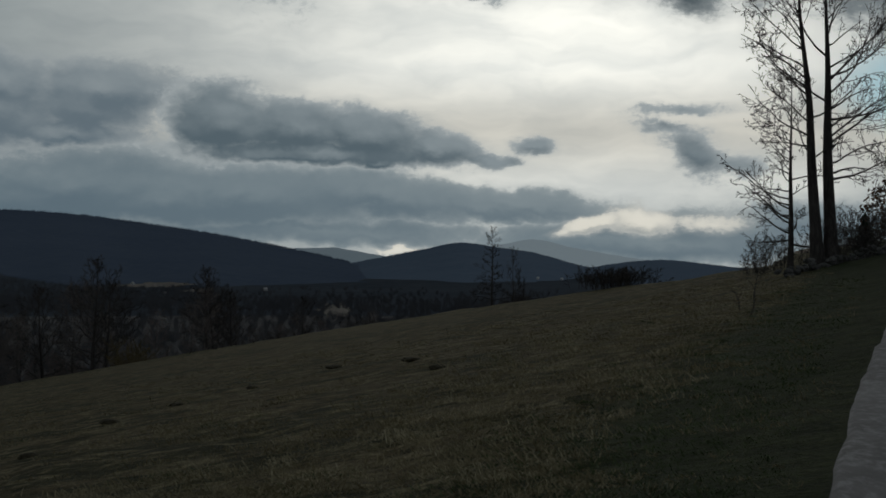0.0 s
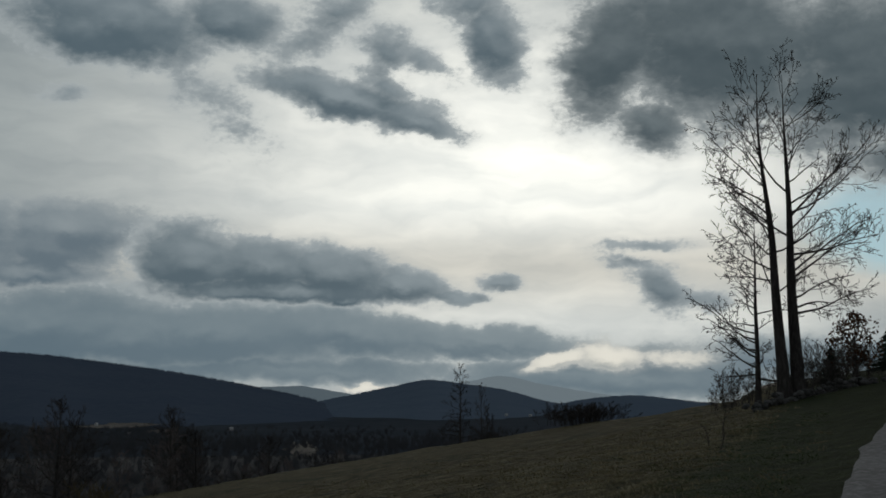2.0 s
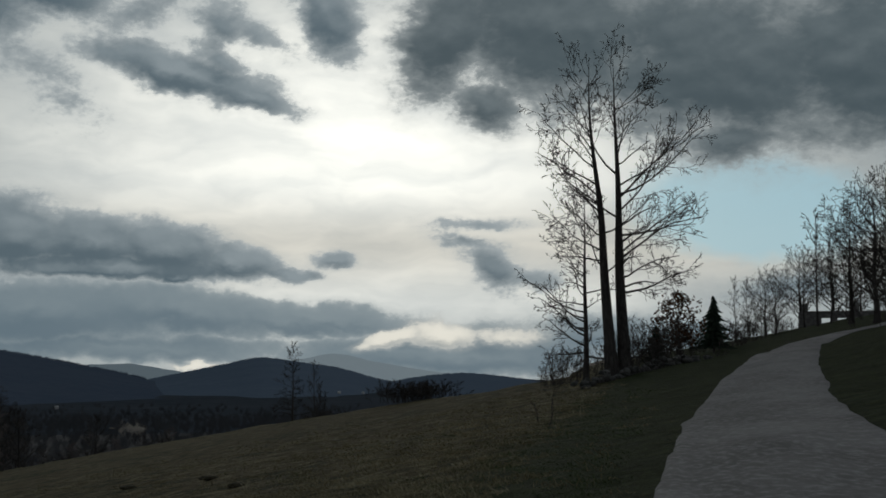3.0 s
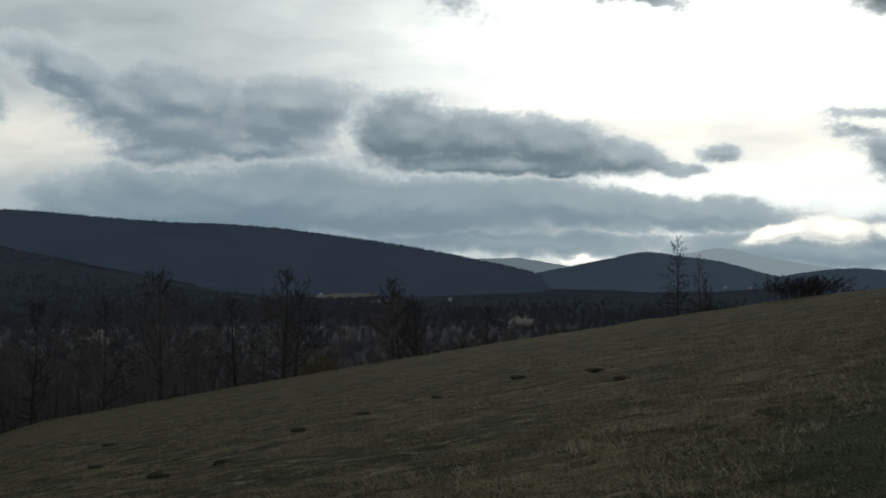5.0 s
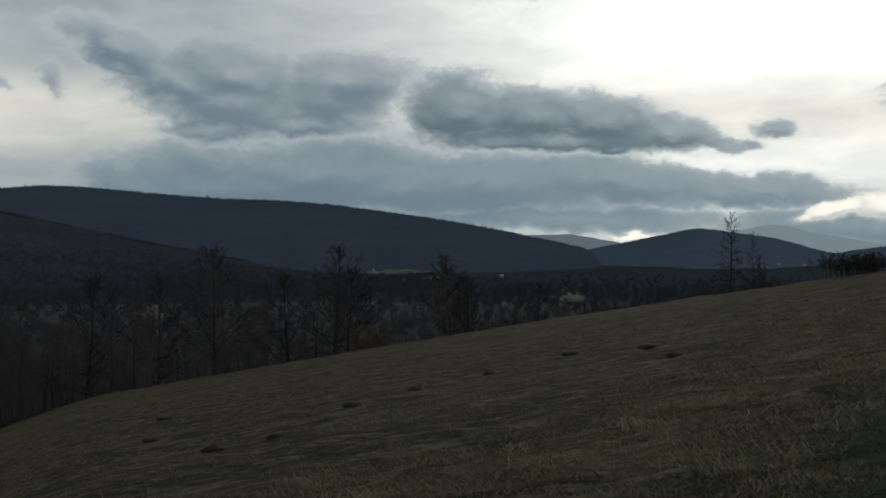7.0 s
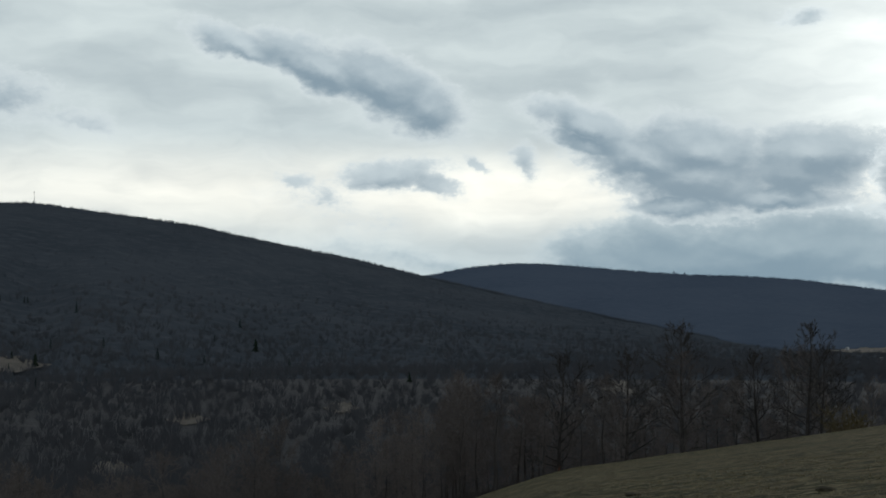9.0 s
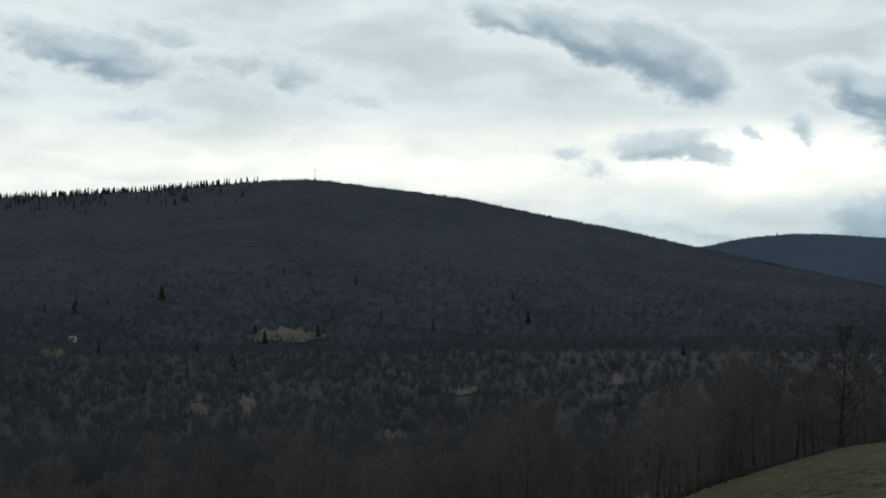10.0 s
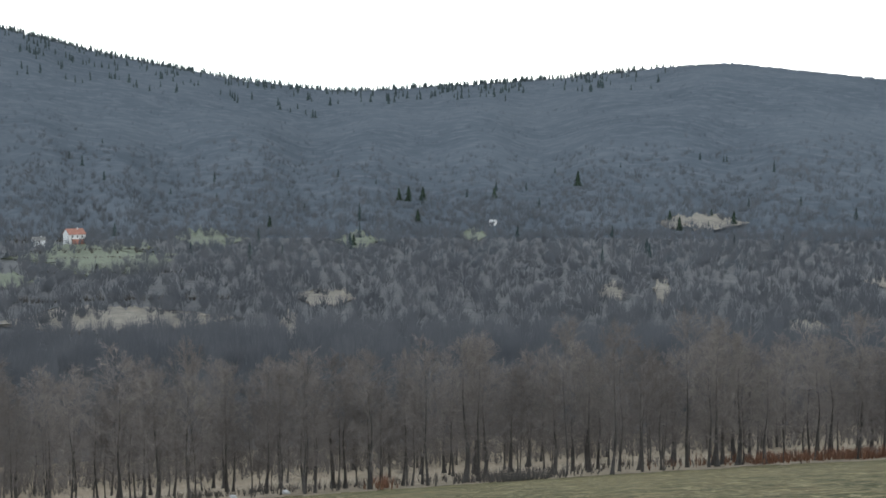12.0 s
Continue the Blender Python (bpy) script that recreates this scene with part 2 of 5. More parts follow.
def material(name, colours, scales, rough=0.9, bump=0.0, bump_scale=8.0, vary=0.0, spec=0.2, stretch=(1, 1, 1), glow=None, crown=0.0):
    """A matt outdoor surface: colours (dark, middle, light) mixed by noise at two scales, with fine relief."""
    m = bpy.data.materials.new(name)
    m.use_nodes = True
    n = Nodes(m.node_tree)
    b = m.node_tree.nodes["Principled BSDF"]
    spot = n.vec("MULTIPLY", n.node("ShaderNodeNewGeometry").outputs["Position"], stretch)
    big = n.noise(spot, scales[0], 4, 0.6)
    fine = n.noise(spot, scales[1], 5, 0.65)
    c = [(*x, 1) for x in colours]
    base = n.mix(n.smooth(big, 0.32, 0.68), c[0], c[1])
    base = n.mix(n.math("MULTIPLY", n.smooth(fine, 0.42, 0.72), 0.8), base, c[2])
    if vary:
        r = n.node("ShaderNodeObjectInfo").outputs["Random"]
        base = n.mix(1.0, base, n.mix(r, (1 - vary,) * 3 + (1,), (1 + vary,) * 3 + (1,)), "MULTIPLY")
    n.put(b.inputs["Base Color"], base)
    b.inputs["Roughness"].default_value = rough
    b.inputs["Specular IOR Level"].default_value = spec
    if bump:
        k = n.node("ShaderNodeBump")
        k.inputs["Strength"].default_value, k.inputs["Distance"].default_value = bump, 1.0 / bump_scale
        n.put(k.inputs["Height"], n.noise(spot, bump_scale, 4, 0.65))
        n.put(b.inputs["Normal"], k.outputs[0])
    if crown:  # twigs catch the light as the whole wooded slope does, which falls to the south-east
        level = n.node("ShaderNodeMix", data_type="VECTOR")
        n.put(level.inputs[0], crown), n.put(level.inputs[4], n.node("ShaderNodeNewGeometry").outputs["Normal"]), n.put(level.inputs[5], (0.60, -0.54, 0.59))
        n.put(b.inputs["Normal"], n.vec("NORMALIZE", level.outputs[1]))
    # far hills only: emission that stands for haze in the air
    if glow:
        b.inputs["Emission Color"].default_value = (*glow[:3], 1)
        b.inputs["Emission Strength"].default_value = glow[3]
    return m


def field_material():
    """Winter pasture: straw-coloured tussocks over dull green with shade-darkened hollows, greener on the verge of the
    road.
    """
    m = bpy.data.materials.new("winter_pasture")
    m.use_nodes = True
    n = Nodes(m.node_tree)
    b = m.node_tree.nodes["Principled BSDF"]
    place = n.node("ShaderNodeNewGeometry").outputs["Position"]
    xyz = n.node("ShaderNodeSeparateXYZ")
    n.put(xyz.inputs[0], place)
    broad = n.noise(place, 0.035, 3, 0.5)
    patch = n.noise(n.vec("MULTIPLY", place, (0.6, 1.5, 1)), 0.35, 4, 0.6)
    tuft = n.noise(n.vec("MULTIPLY", place, (1.0, 1.5, 1)), 1.7, 6, 0.74)
    fine = n.noise(place, 14.0, 4, 0.7)
    base = n.mix(n.smooth(broad, 0.35, 0.65), (0.040, 0.040, 0.015, 1), (0.078, 0.064, 0.029, 1))
    base = n.mix(n.smooth(patch, 0.44, 0.60), base, (0.112, 0.088, 0.044, 1))
    base = n.mix(n.math("MULTIPLY", n.smooth(tuft, 0.50, 0.64), 0.85), base, (0.270, 0.226, 0.130, 1))
    # gaps between tufts: dark sward, with shade put into the colour
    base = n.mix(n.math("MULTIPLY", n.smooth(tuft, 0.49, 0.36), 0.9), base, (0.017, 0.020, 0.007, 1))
    clump = n.noise(n.vec("MULTIPLY", place, (1.0, 1.6, 1)), 0.75, 5, 0.72)
    base = n.mix(n.math("MULTIPLY", n.smooth(clump, 0.53, 0.66), 0.62), base, (0.250, 0.208, 0.118, 1))
    # wider hollows between clumps darkened likewise, as painted shade
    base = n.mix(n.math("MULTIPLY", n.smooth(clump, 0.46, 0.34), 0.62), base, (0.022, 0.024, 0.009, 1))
    # distance from the verge, along the road's left edge
    edge = n.math("SUBTRACT", xyz.outputs[0], n.math("MULTIPLY", xyz.outputs[1], 0.33))
    edge = n.math("ADD", edge, n.math("MULTIPLY", n.math("SUBTRACT", patch, 0.5), 3.0))
    verge = n.math("MULTIPLY", n.smooth(edge, -4.0, -2.2), 0.95)
    green = n.mix(n.smooth(tuft, 0.35, 0.65), (0.018, 0.028, 0.008, 1), (0.040, 0.052, 0.018, 1))
    base = n.mix(verge, base, green)
    base = n.mix(1.0, base, n.mix(n.smooth(fine, 0.3, 0.7), (0.58, 0.60, 0.58, 1), (1.38, 1.36, 1.30, 1)), "MULTIPLY")
    n.put(b.inputs["Base Color"], base)
    b.inputs["Roughness"].default_value, b.inputs["Specular IOR Level"].default_value = 0.95, 0.1
    k = n.node("ShaderNodeBump")
    k.inputs["Strength"].default_value, k.inputs["Distance"].default_value = 0.95, 0.2
    n.put(k.inputs["Height"], n.math("ADD", tuft, n.math("MULTIPLY", fine, 0.35)))
    n.put(b.inputs["Normal"], k.outputs[0])
    return m


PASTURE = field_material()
LEAF_LITTER = material("leaf_litter", ((0.15, 0.115, 0.080), (0.24, 0.188, 0.134), (0.32, 0.255, 0.185)), (0.12, 1.6), 0.95, 0.6, 3)
VALLEY = material("valley_scrub", ((0.046, 0.046, 0.049), (0.060, 0.059, 0.061), (0.080, 0.077, 0.076)), (0.010, 0.05), 0.95, 0.4, 0.12)
GRAVEL = material("gravel", ((0.185, 0.174, 0.168), (0.295, 0.278, 0.270), (0.41, 0.39, 0.38)), (0.9, 14.0), 0.95, 0.7, 24, stretch=(1, 0.3, 1))
# Distance haze is mixed into this wood's base colours as blue-grey.
WOODED_HAZED = material("hazed_beech_wood", ((0.072, 0.083, 0.096), (0.092, 0.103, 0.116), (0.114, 0.125, 0.138)), (0.005, 0.045), 1.0, spec=0.0, crown=0.65)
# Far hills glow faintly blue: air haze is put into their emission.
WOODED_FAR_HAZE = material("far_wood_haze_glow", ((0.055, 0.062, 0.078), (0.066, 0.073, 0.088), (0.078, 0.085, 0.098)), (0.004, 0.05), 1.0, spec=0.0, glow=(0.26, 0.42, 0.66, 0.036), crown=0.8)
WOODED_BLUE_HAZE = material("hazy_wood_glow", ((0.055, 0.062, 0.078), (0.066, 0.073, 0.088), (0.078, 0.085, 0.098)), (0.004, 0.05), 1.0, spec=0.0, glow=(0.28, 0.44, 0.64, 0.062), crown=0.8)
# The farthest mountains: thick haze is imitated by pale blue emission.
HAZE_GLOW = material("blue_haze_glow", ((0.05, 0.06, 0.07), (0.06, 0.07, 0.08), (0.07, 0.08, 0.09)), (0.003, 0.01), 1.0, spec=0.0, glow=(0.42, 0.55, 0.63, 0.25))
HAZE_GLOW_PALE = material("pale_haze_glow", ((0.05, 0.06, 0.07), (0.06, 0.07, 0.08), (0.07, 0.08, 0.09)), (0.003, 0.01), 1.0, spec=0.0, glow=(0.46, 0.57, 0.63, 0.42))
BARK = material("bark", ((0.034, 0.030, 0.027), (0.062, 0.055, 0.050), (0.095, 0.086, 0.078)), (1.5, 9.0), 0.95, 0.8, 14, 0.15, stretch=(1, 1, 0.25))
# Foothill and valley crowns are blued too, towards the mountain's painted haze.
FOOT_TWIG = material("hazed_foothill_crowns", ((0.066, 0.072, 0.080), (0.082, 0.087, 0.094), (0.104, 0.107, 0.112)), (0.006, 0.05), 1.0, spec=0.0, crown=0.9)
FAR_TWIG = material("hazed_leafless_crowns", ((0.064, 0.066, 0.072), (0.082, 0.083, 0.088), (0.106, 0.104, 0.106)), (0.007, 0.06), 1.0, spec=0.0, crown=0.9)
TWIG = material("twigs", ((0.042, 0.037, 0.033), (0.064, 0.056, 0.050), (0.092, 0.081, 0.073)), (0.4, 4.0), 0.95, vary=0.25)
# Paler and bluer than the near needles: haze put into the colour.
HAZED_NEEDLES = material("hazed_spruce_needles", ((0.028, 0.038, 0.038), (0.038, 0.050, 0.049), (0.052, 0.064, 0.062)), (0.01, 0.1), 1.0, spec=0.0, crown=0.5)
NEEDLES = material("spruce_needles", ((0.010, 0.018, 0.012), (0.020, 0.032, 0.020), (0.034, 0.046, 0.028)), (0.3, 3.0), 0.9, vary=0.2)
RUST_LEAF = material("withered_oak_leaves", ((0.045, 0.022, 0.012), (0.085, 0.042, 0.022), (0.13, 0.070, 0.038)), (1.0, 7.0), 0.9)
RUST_SCRUB = material("russet_scrub", ((0.09, 0.040, 0.022), (0.16, 0.075, 0.045), (0.22, 0.12, 0.075)), (0.4, 3.0), 0.95)
FOREST_TWIG = material("forest_twigs", ((0.108, 0.091, 0.081), (0.148, 0.126, 0.112), (0.194, 0.167, 0.151)), (0.05, 1.0), 0.95, vary=0.25, crown=0.5)
BLEACHED = material("bleached_long_grass", ((0.20, 0.175, 0.10), (0.34, 0.295, 0.18), (0.50, 0.44, 0.29)), (1.2, 12.0), 0.9)
STRAW = material("dry_grass", ((0.13, 0.11, 0.055), (0.25, 0.21, 0.12), (0.40, 0.345, 0.215)), (1.2, 12.0), 0.9)
GREEN = material("green_grass", ((0.050, 0.072, 0.028), (0.080, 0.105, 0.042), (0.12, 0.14, 0.07)), (1.2, 12.0), 0.85)
WILLOW = material("willow_rods", ((0.085, 0.066, 0.030), (0.130, 0.102, 0.048), (0.175, 0.140, 0.070)), (0.5, 4.0), 0.9)
STONE = material("field_stone", ((0.055, 0.055, 0.05), (0.10, 0.098, 0.09), (0.17, 0.165, 0.155)), (1.5, 9.0), 0.9, 0.6, 9, 0.25)
TAN_MEADOW = material("tan_meadow", ((0.095, 0.082, 0.068), (0.138, 0.119, 0.098), (0.19, 0.166, 0.138)), (0.03, 0.2), 0.95, 0.3, 0.3)
GREEN_MEADOW = material("green_meadow", ((0.070, 0.078, 0.052), (0.092, 0.100, 0.069), (0.118, 0.124, 0.090)), (0.03, 0.2), 0.95, 0.3, 0.3)
WHITE_WALL = material("lime_plaster", ((0.36, 0.36, 0.35), (0.44, 0.435, 0.42), (0.52, 0.51, 0.49)), (0.4, 3.0), 0.9)
ROOF_TILE = material("red_roof_tile", ((0.17, 0.080, 0.06), (0.23, 0.105, 0.078), (0.28, 0.135, 0.10)), (0.5, 4.0), 0.85)
OLD_STONE = material("old_masonry", ((0.10, 0.095, 0.088), (0.16, 0.15, 0.14), (0.22, 0.21, 0.20)), (0.5, 4.0), 0.95, 0.6, 5)
DARK_OPENING = material("dark_interior", ((0.010, 0.010, 0.011), (0.014, 0.014, 0.015), (0.018, 0.018, 0.019)), (1, 5), 0.9)
STEEL = material("galvanised_steel", ((0.25, 0.25, 0.26), (0.32, 0.32, 0.33), (0.38, 0.38, 0.39)), (1, 8), 0.5)

# ---- the lie of the land, in polar terms about the standing point ----


def between(x, points):
    a, b = points[0]
    if x <= a:
        return b
    for c, d in points:
        if x < c:
            return b + (d - b) * (x - a) / (c - a)
        a, b = c, d
    return b


def ease(x, lo, hi):
    t = min(1.0, max(0.0, (x - lo) / (hi - lo)))
    return t * t * (3 - 2 * t)


def polar(x, y):
    return math.degrees(math.atan2(x, y)), math.hypot(x, y)


def spot_at(az, r):
    return r * math.sin(radians(az)), r * math.cos(radians(az))


BROW = ((-180, 150), (-65, 135), (-40, 150), (-26, 166), (-10, 148), (2, 106), (10, 79), (15, 74), (24, 90), (40, 110), (180, 150))
FLOOR = ((0, -40), (300, -44), (480, -58), (930, -46), (1500, -58), (2400, -62), (3500, -66), (5000, -70))


def tilt_of(az):
    """The fall of the pasture along one direction."""
    a = radians(az)
    t = 0.1825 * math.sin(a) - 0.0346 * math.cos(a)
    return t - 0.051 * ease(-az, 23, 39) * (1 - ease(-az, 75, 120))


def ground_z(x, y):
    az, r = polar(x, y)
    brow, t = between(az, BROW), tilt_of(az)
    z = r * t
    if r > brow:
        s = r - brow
        up = ease(az, 12, 20) * (1 - ease(az, 100, 150))
        wood = ease(-az, 24, 34)
        keep = brow * t + t * min(s, 60 - 50 * up) * 0.9
        far = between(r, FLOOR)
        z = keep + (far - keep) * ease(s, 35 * wood + 280 * up - 25 * (1 - wood) * (1 - up), 150 + 80 * wood + 600 * up)
    rough = min(1.0, r / 12.0) * (1 if r < 300 else 3)
    z += 0.10 * rough * noise.noise((x * 0.16, y * 0.16, 0)) + 0.05 * rough * noise.noise((x * 0.55, y * 0.55, 3))
    if r < 70:
        z += 0.07 * min(1.0, r / 10.0) * ease(0.33 * y - x, 1.2, 3.6) * noise.noise((x * 1.3, y * 1.8, 6))
    return z


# hills: the skyline's height in degrees by direction, distance of crest and of foot
HILLS = {
    "A": dict(line=((-120, 1), (-100, 5), (-87, 6.3), (-76, 5.42), (-71.5, 4.4), (-67, 3.58), (-62.4, 3.02), (-57.7, 3.3), (-53, 3.6), (-48.3, 4.08), (-46.1, 4.17), (-43.7, 3.84), (-40, 3.38), (-36.6, 2.65), (-33, 1.94), (-30.3, 1.27), (-27.1, 0.55), (-23.7, -0.2), (-20.3, -0.9), (-16.6, -1.6), (-8, -2.6)),
              crest=((-120, 2800), (-45, 2800), (-30, 2500), (-8, 1900)), foot=((-120, 950), (-45, 950), (-25, 1300), (-8, 1500))),
    "B": dict(line=((-46, 0), (-36, 0.5), (-30.3, 1.25), (-28.3, 1.68), (-26, 1.85), (-23.5, 1.68), (-21, 1.46), (-19.1, 1.31), (-17, 1.27), (-14.7, 1.1), (-12.4, 0.8), (-10, 0.46), (-7.65, 0.04), (-5.3, -0.44), (-3.9, -0.76), (-2, -1.25), (4, -2.1)),
              crest=((-46, 3900), (4, 3900)), foot=((-46, 2200), (4, 1900))),
    "C": dict(line=((-14, -2.2), (-7, -1.4), (-3.9, -0.77), (-1.74, -0.34), (-0.58, -0.11), (0.36, 0.12), (0.82, 0.16), (1.74, -0.02), (4, -0.31), (5, -0.66), (6.13, -0.92), (9, -1.4), (14, -2)),
              crest=((-14, 4300), (14, 4300)), foot=((-14, 2400), (14, 2200))),
    "E": dict(line=((0, -2.2), (4, -1.5), (6.1, -0.9), (7, -0.73), (8.5, -0.56), (9.3, -0.54), (11, -0.73), (12.2, -0.87), (16, -1.2), (30, -2)),
              crest=((0, 4000), (30, 4000)), foot=((0, 2000), (30, 2000))),
}


def hill_z(key, az, r):
    h = HILLS[key]
    lo, hi = h["line"][0][0], h["line"][-1][0]
    if not lo <= az <= hi:
        return -1e3
    crest, foot = between(az, h["crest"]), between(az, h["foot"]) * (1 + 0.12 * noise.noise((az * 0.35, 0, 2)))
    el = sum(between(az + d, h["line"]) for d in (-0.5, 0, 0.5)) / 3 + (0.06 if key == "A" else 0.0)
    top, base = EYE + crest * math.tan(radians(el)), between(foot, FLOOR) - 4
    t = (r - foot) / (crest - foot)
    if t <= 0:
        return base - 30 * min(1, -t * 4)
    if t > 1:
        return top - (t - 1) * (crest - foot) * 0.35
    return base + (top - base) * (0.72 * t + 0.28 * t * t * (3 - 2 * t) + 0.10 * math.sin(t * math.pi) * noise.noise((az * 0.25, t * 3, 5)))


def land_z(az, r):
    x, y = spot_at(az, r)
    return max([ground_z(x, y)] + [hill_z(k, az, r) for k in HILLS])


def seen_at(az, el, start=200.0, stop=4600.0):
    """Where the line of sight at this direction and height meets the land."""
    r, t = start, math.tan(radians(el))
    while r < stop and land_z(az, r) < EYE + r * t:
        r *= 1.04
    near, far = r / 1.04, r
    for _ in range(5):
        r = (near + far) / 2
        if land_z(az, r) < EYE + r * t:
            near = r
        else:
            far = r
    return far, land_z(az, far)


def mesh_object(name, verts, faces, mats, parent=None, label="", smooth=False, slots=None):
    me = bpy.data.meshes.new(name)
    me.from_pydata(verts, [], faces)
    for m in mats if isinstance(mats, (list, tuple)) else [mats]:
        me.materials.append(m)
    if slots is not None:
        me.polygons.foreach_set("material_index", slots)
    if smooth:
        me.polygons.foreach_set("use_smooth", [True] * len(faces))
    me.update()
    ob = new(name, me)
    if parent is not None:
        ob.parent = parent
    if label:
        tagged(ob, label)
    return ob


def part(name, bm, mat, parent, label=""):
    me = bpy.data.meshes.new(name)
    bm.to_mesh(me)
    bm.free()
    me.materials.append(mat)
    ob = new(name, me)
    ob.parent = parent
    if label:
        tagged(ob, label)
    return ob


def build_ground():
    az_list = list(np.arange(-80, 34, 0.4)) + list(np.arange(34, 280, 4.0))
    r_list = [0.0] + list(np.geomspace(1.0, 4960, 320))
    verts, faces, slots, n = [], [], [], len(az_list)
    for r in r_list[1:]:
        for a in az_list:
            x, y = spot_at(a if a <= 180 else a - 360, r)
            verts.append((x, y, ground_z(x, y)))
    verts.append((0, 0, 0))
    for i in range(len(r_list) - 2):
        for j in range(n):
            k = (j + 1) % n
            faces.append((i * n + j, i * n + k, (i + 1) * n + k, (i + 1) * n + j)[::-1])
            a = az_list[j] if az_list[j] <= 180 else az_list[j] - 360
            r, brow = r_list[i + 1], between(a, BROW)
            wood = brow - 5 + 10 * noise.noise((a * 0.5, 0, 9)) if a < -24 else brow + 25
            slots.append(0 if r < wood else (1 if r < brow + 80 and a < 15 else (2 if r < 900 else 3)))
    c = len(verts) - 1
    faces += [(c, j, (j + 1) % n) for j in range(n)]
    slots += [0] * n
    # last slot, past 900 m: wood colour with the haze in it
    g = mesh_object("ground", verts, faces, [PASTURE, LEAF_LITTER, VALLEY, WOODED_HAZED], smooth=True, slots=slots)
    return tagged(g, "sloping winter pasture falling away into a wooded valley", "ground", kind="structure")


build_ground()


def build_hill(name, key, mat, label, step_az, rows, rough):
    h = HILLS[key]
    lo, hi = h["line"][0][0], h["line"][-1][0]
    verts, faces = [], []
    azs = np.arange(lo, hi + step_az / 2, step_az)
    ts = [-0.02 + 1.02 * i / (rows - 4) for i in range(rows - 3)] + [1.05, 1.2, 1.6]
    for a in azs:
        crest, foot = between(a, h["crest"]), between(a, h["foot"])
        for t in ts:
            r = foot + t * (crest - foot)
            x, y = spot_at(a, r)
            z = hill_z(key, a, r)
            if 0.02 < t < 1.1:
                z += rough * noise.noise((x * 0.012, y * 0.012, 1))
            verts.append((x, y, z))
    m = len(ts)
    for i in range(len(azs) - 1):
        for j in range(m - 1):
            faces.append((i * m + j, i * m + j + 1, (i + 1) * m + j + 1, (i + 1) * m + j)[::-1])
    ob = mesh_object(name, verts, faces, mat, smooth=True)
    return tagged(ob, label, "hill", kind="structure")


build_hill("hill_1", "A", WOODED_HAZED, "long mountain ridge under bare beech woods, haze in their blue-grey colour", 0.12, 60, 3.0)
build_hill("hill_2", "B", WOODED_FAR_HAZE, "wooded ridge behind the mountain's spur, its blue haze a faint glow", 0.12, 30, 3.0)
build_hill("hill_3", "C", WOODED_BLUE_HAZE, "rounded wooded hilltop at the valley's end", 0.12, 30, 3.0)
build_hill("hill_4", "E", WOODED_BLUE_HAZE, "low wooded hill beyond the pasture's brow", 0.12, 24, 3.0)


def build_distance(name, line, r, mat, label):
    verts, faces = [], []
    azs = np.arange(line[0][0], line[-1][0], 0.1)
    for a in azs:
        el = between(a, line) + 0.02 * noise.noise((a * 2, 0, 4))
        for d, dz in ((-500, -240), (0, 0), (60, -60)):
            x, y = spot_at(a, r + d)
            verts.append((x, y, EYE + r * math.tan(radians(el)) + dz))
    for i in range(len(azs) - 1):
        for j in range(2):
            faces.append((i * 3 + j, i * 3 + j + 1, i * 3 + j + 4, i * 3 + j + 3)[::-1])
    return tagged(mesh_object(name, verts, faces, mat, smooth=True), label, "mountain", kind="structure")


# farthest mountains, glowing in place of haze
build_distance("backdrop_1", ((-9.5, -0.9), (-7.5, -0.35), (-6.2, -0.14), (-4.6, -0.1), (-2.9, -0.39), (-1, -0.8), (1, -1.2)), 4800, HAZE_GLOW, "blue mountain in the far haze")
build_distance("backdrop_2", ((-2, -1.1), (0.5, -0.4), (2, -0.02), (3, 0.2), (3.65, 0.3), (4.3, 0.22), (5.1, 0), (7.4, -0.41), (10, -0.75), (14, -1.2)), 4860, HAZE_GLOW_PALE, "pale mountain almost lost in the haze")

# ---- road ----
ROAD = ((-6, -20, 2.8), (-1.85, -8, 2.8), (2.15, 4, 2.75), (5.4, 13.5, 2.75), (8.38, 21.6, 2.75), (13.0, 32.8, 2.75), (19.0, 46.3, 2.75), (22.5, 52.6, 2.7), (26.5, 57.0, 2.7), (33, 60.5, 2.7), (45, 63, 2.7))


def road_line(n=140):
    """Points along the road's middle, with the sideways direction and width."""
    p = np.array(ROAD)
    s = np.concatenate([[0], np.cumsum(np.hypot(*np.diff(p[:, :2], axis=0).T))])
    u = np.linspace(0, s[-1], n)
    xy = np.stack([np.interp(u, s, p[:, i]) for i in range(3)], 1)
    for _ in range(6):
        xy[1:-1] = (xy[:-2] + 2 * xy[1:-1] + xy[2:]) / 4
    d = np.gradient(xy[:, :2], axis=0)
    d /= np.hypot(d[:, 0], d[:, 1])[:, None]
    return [(x, y, wd, dy, -dx) for (x, y, wd), (dx, dy) in zip(xy, d)]


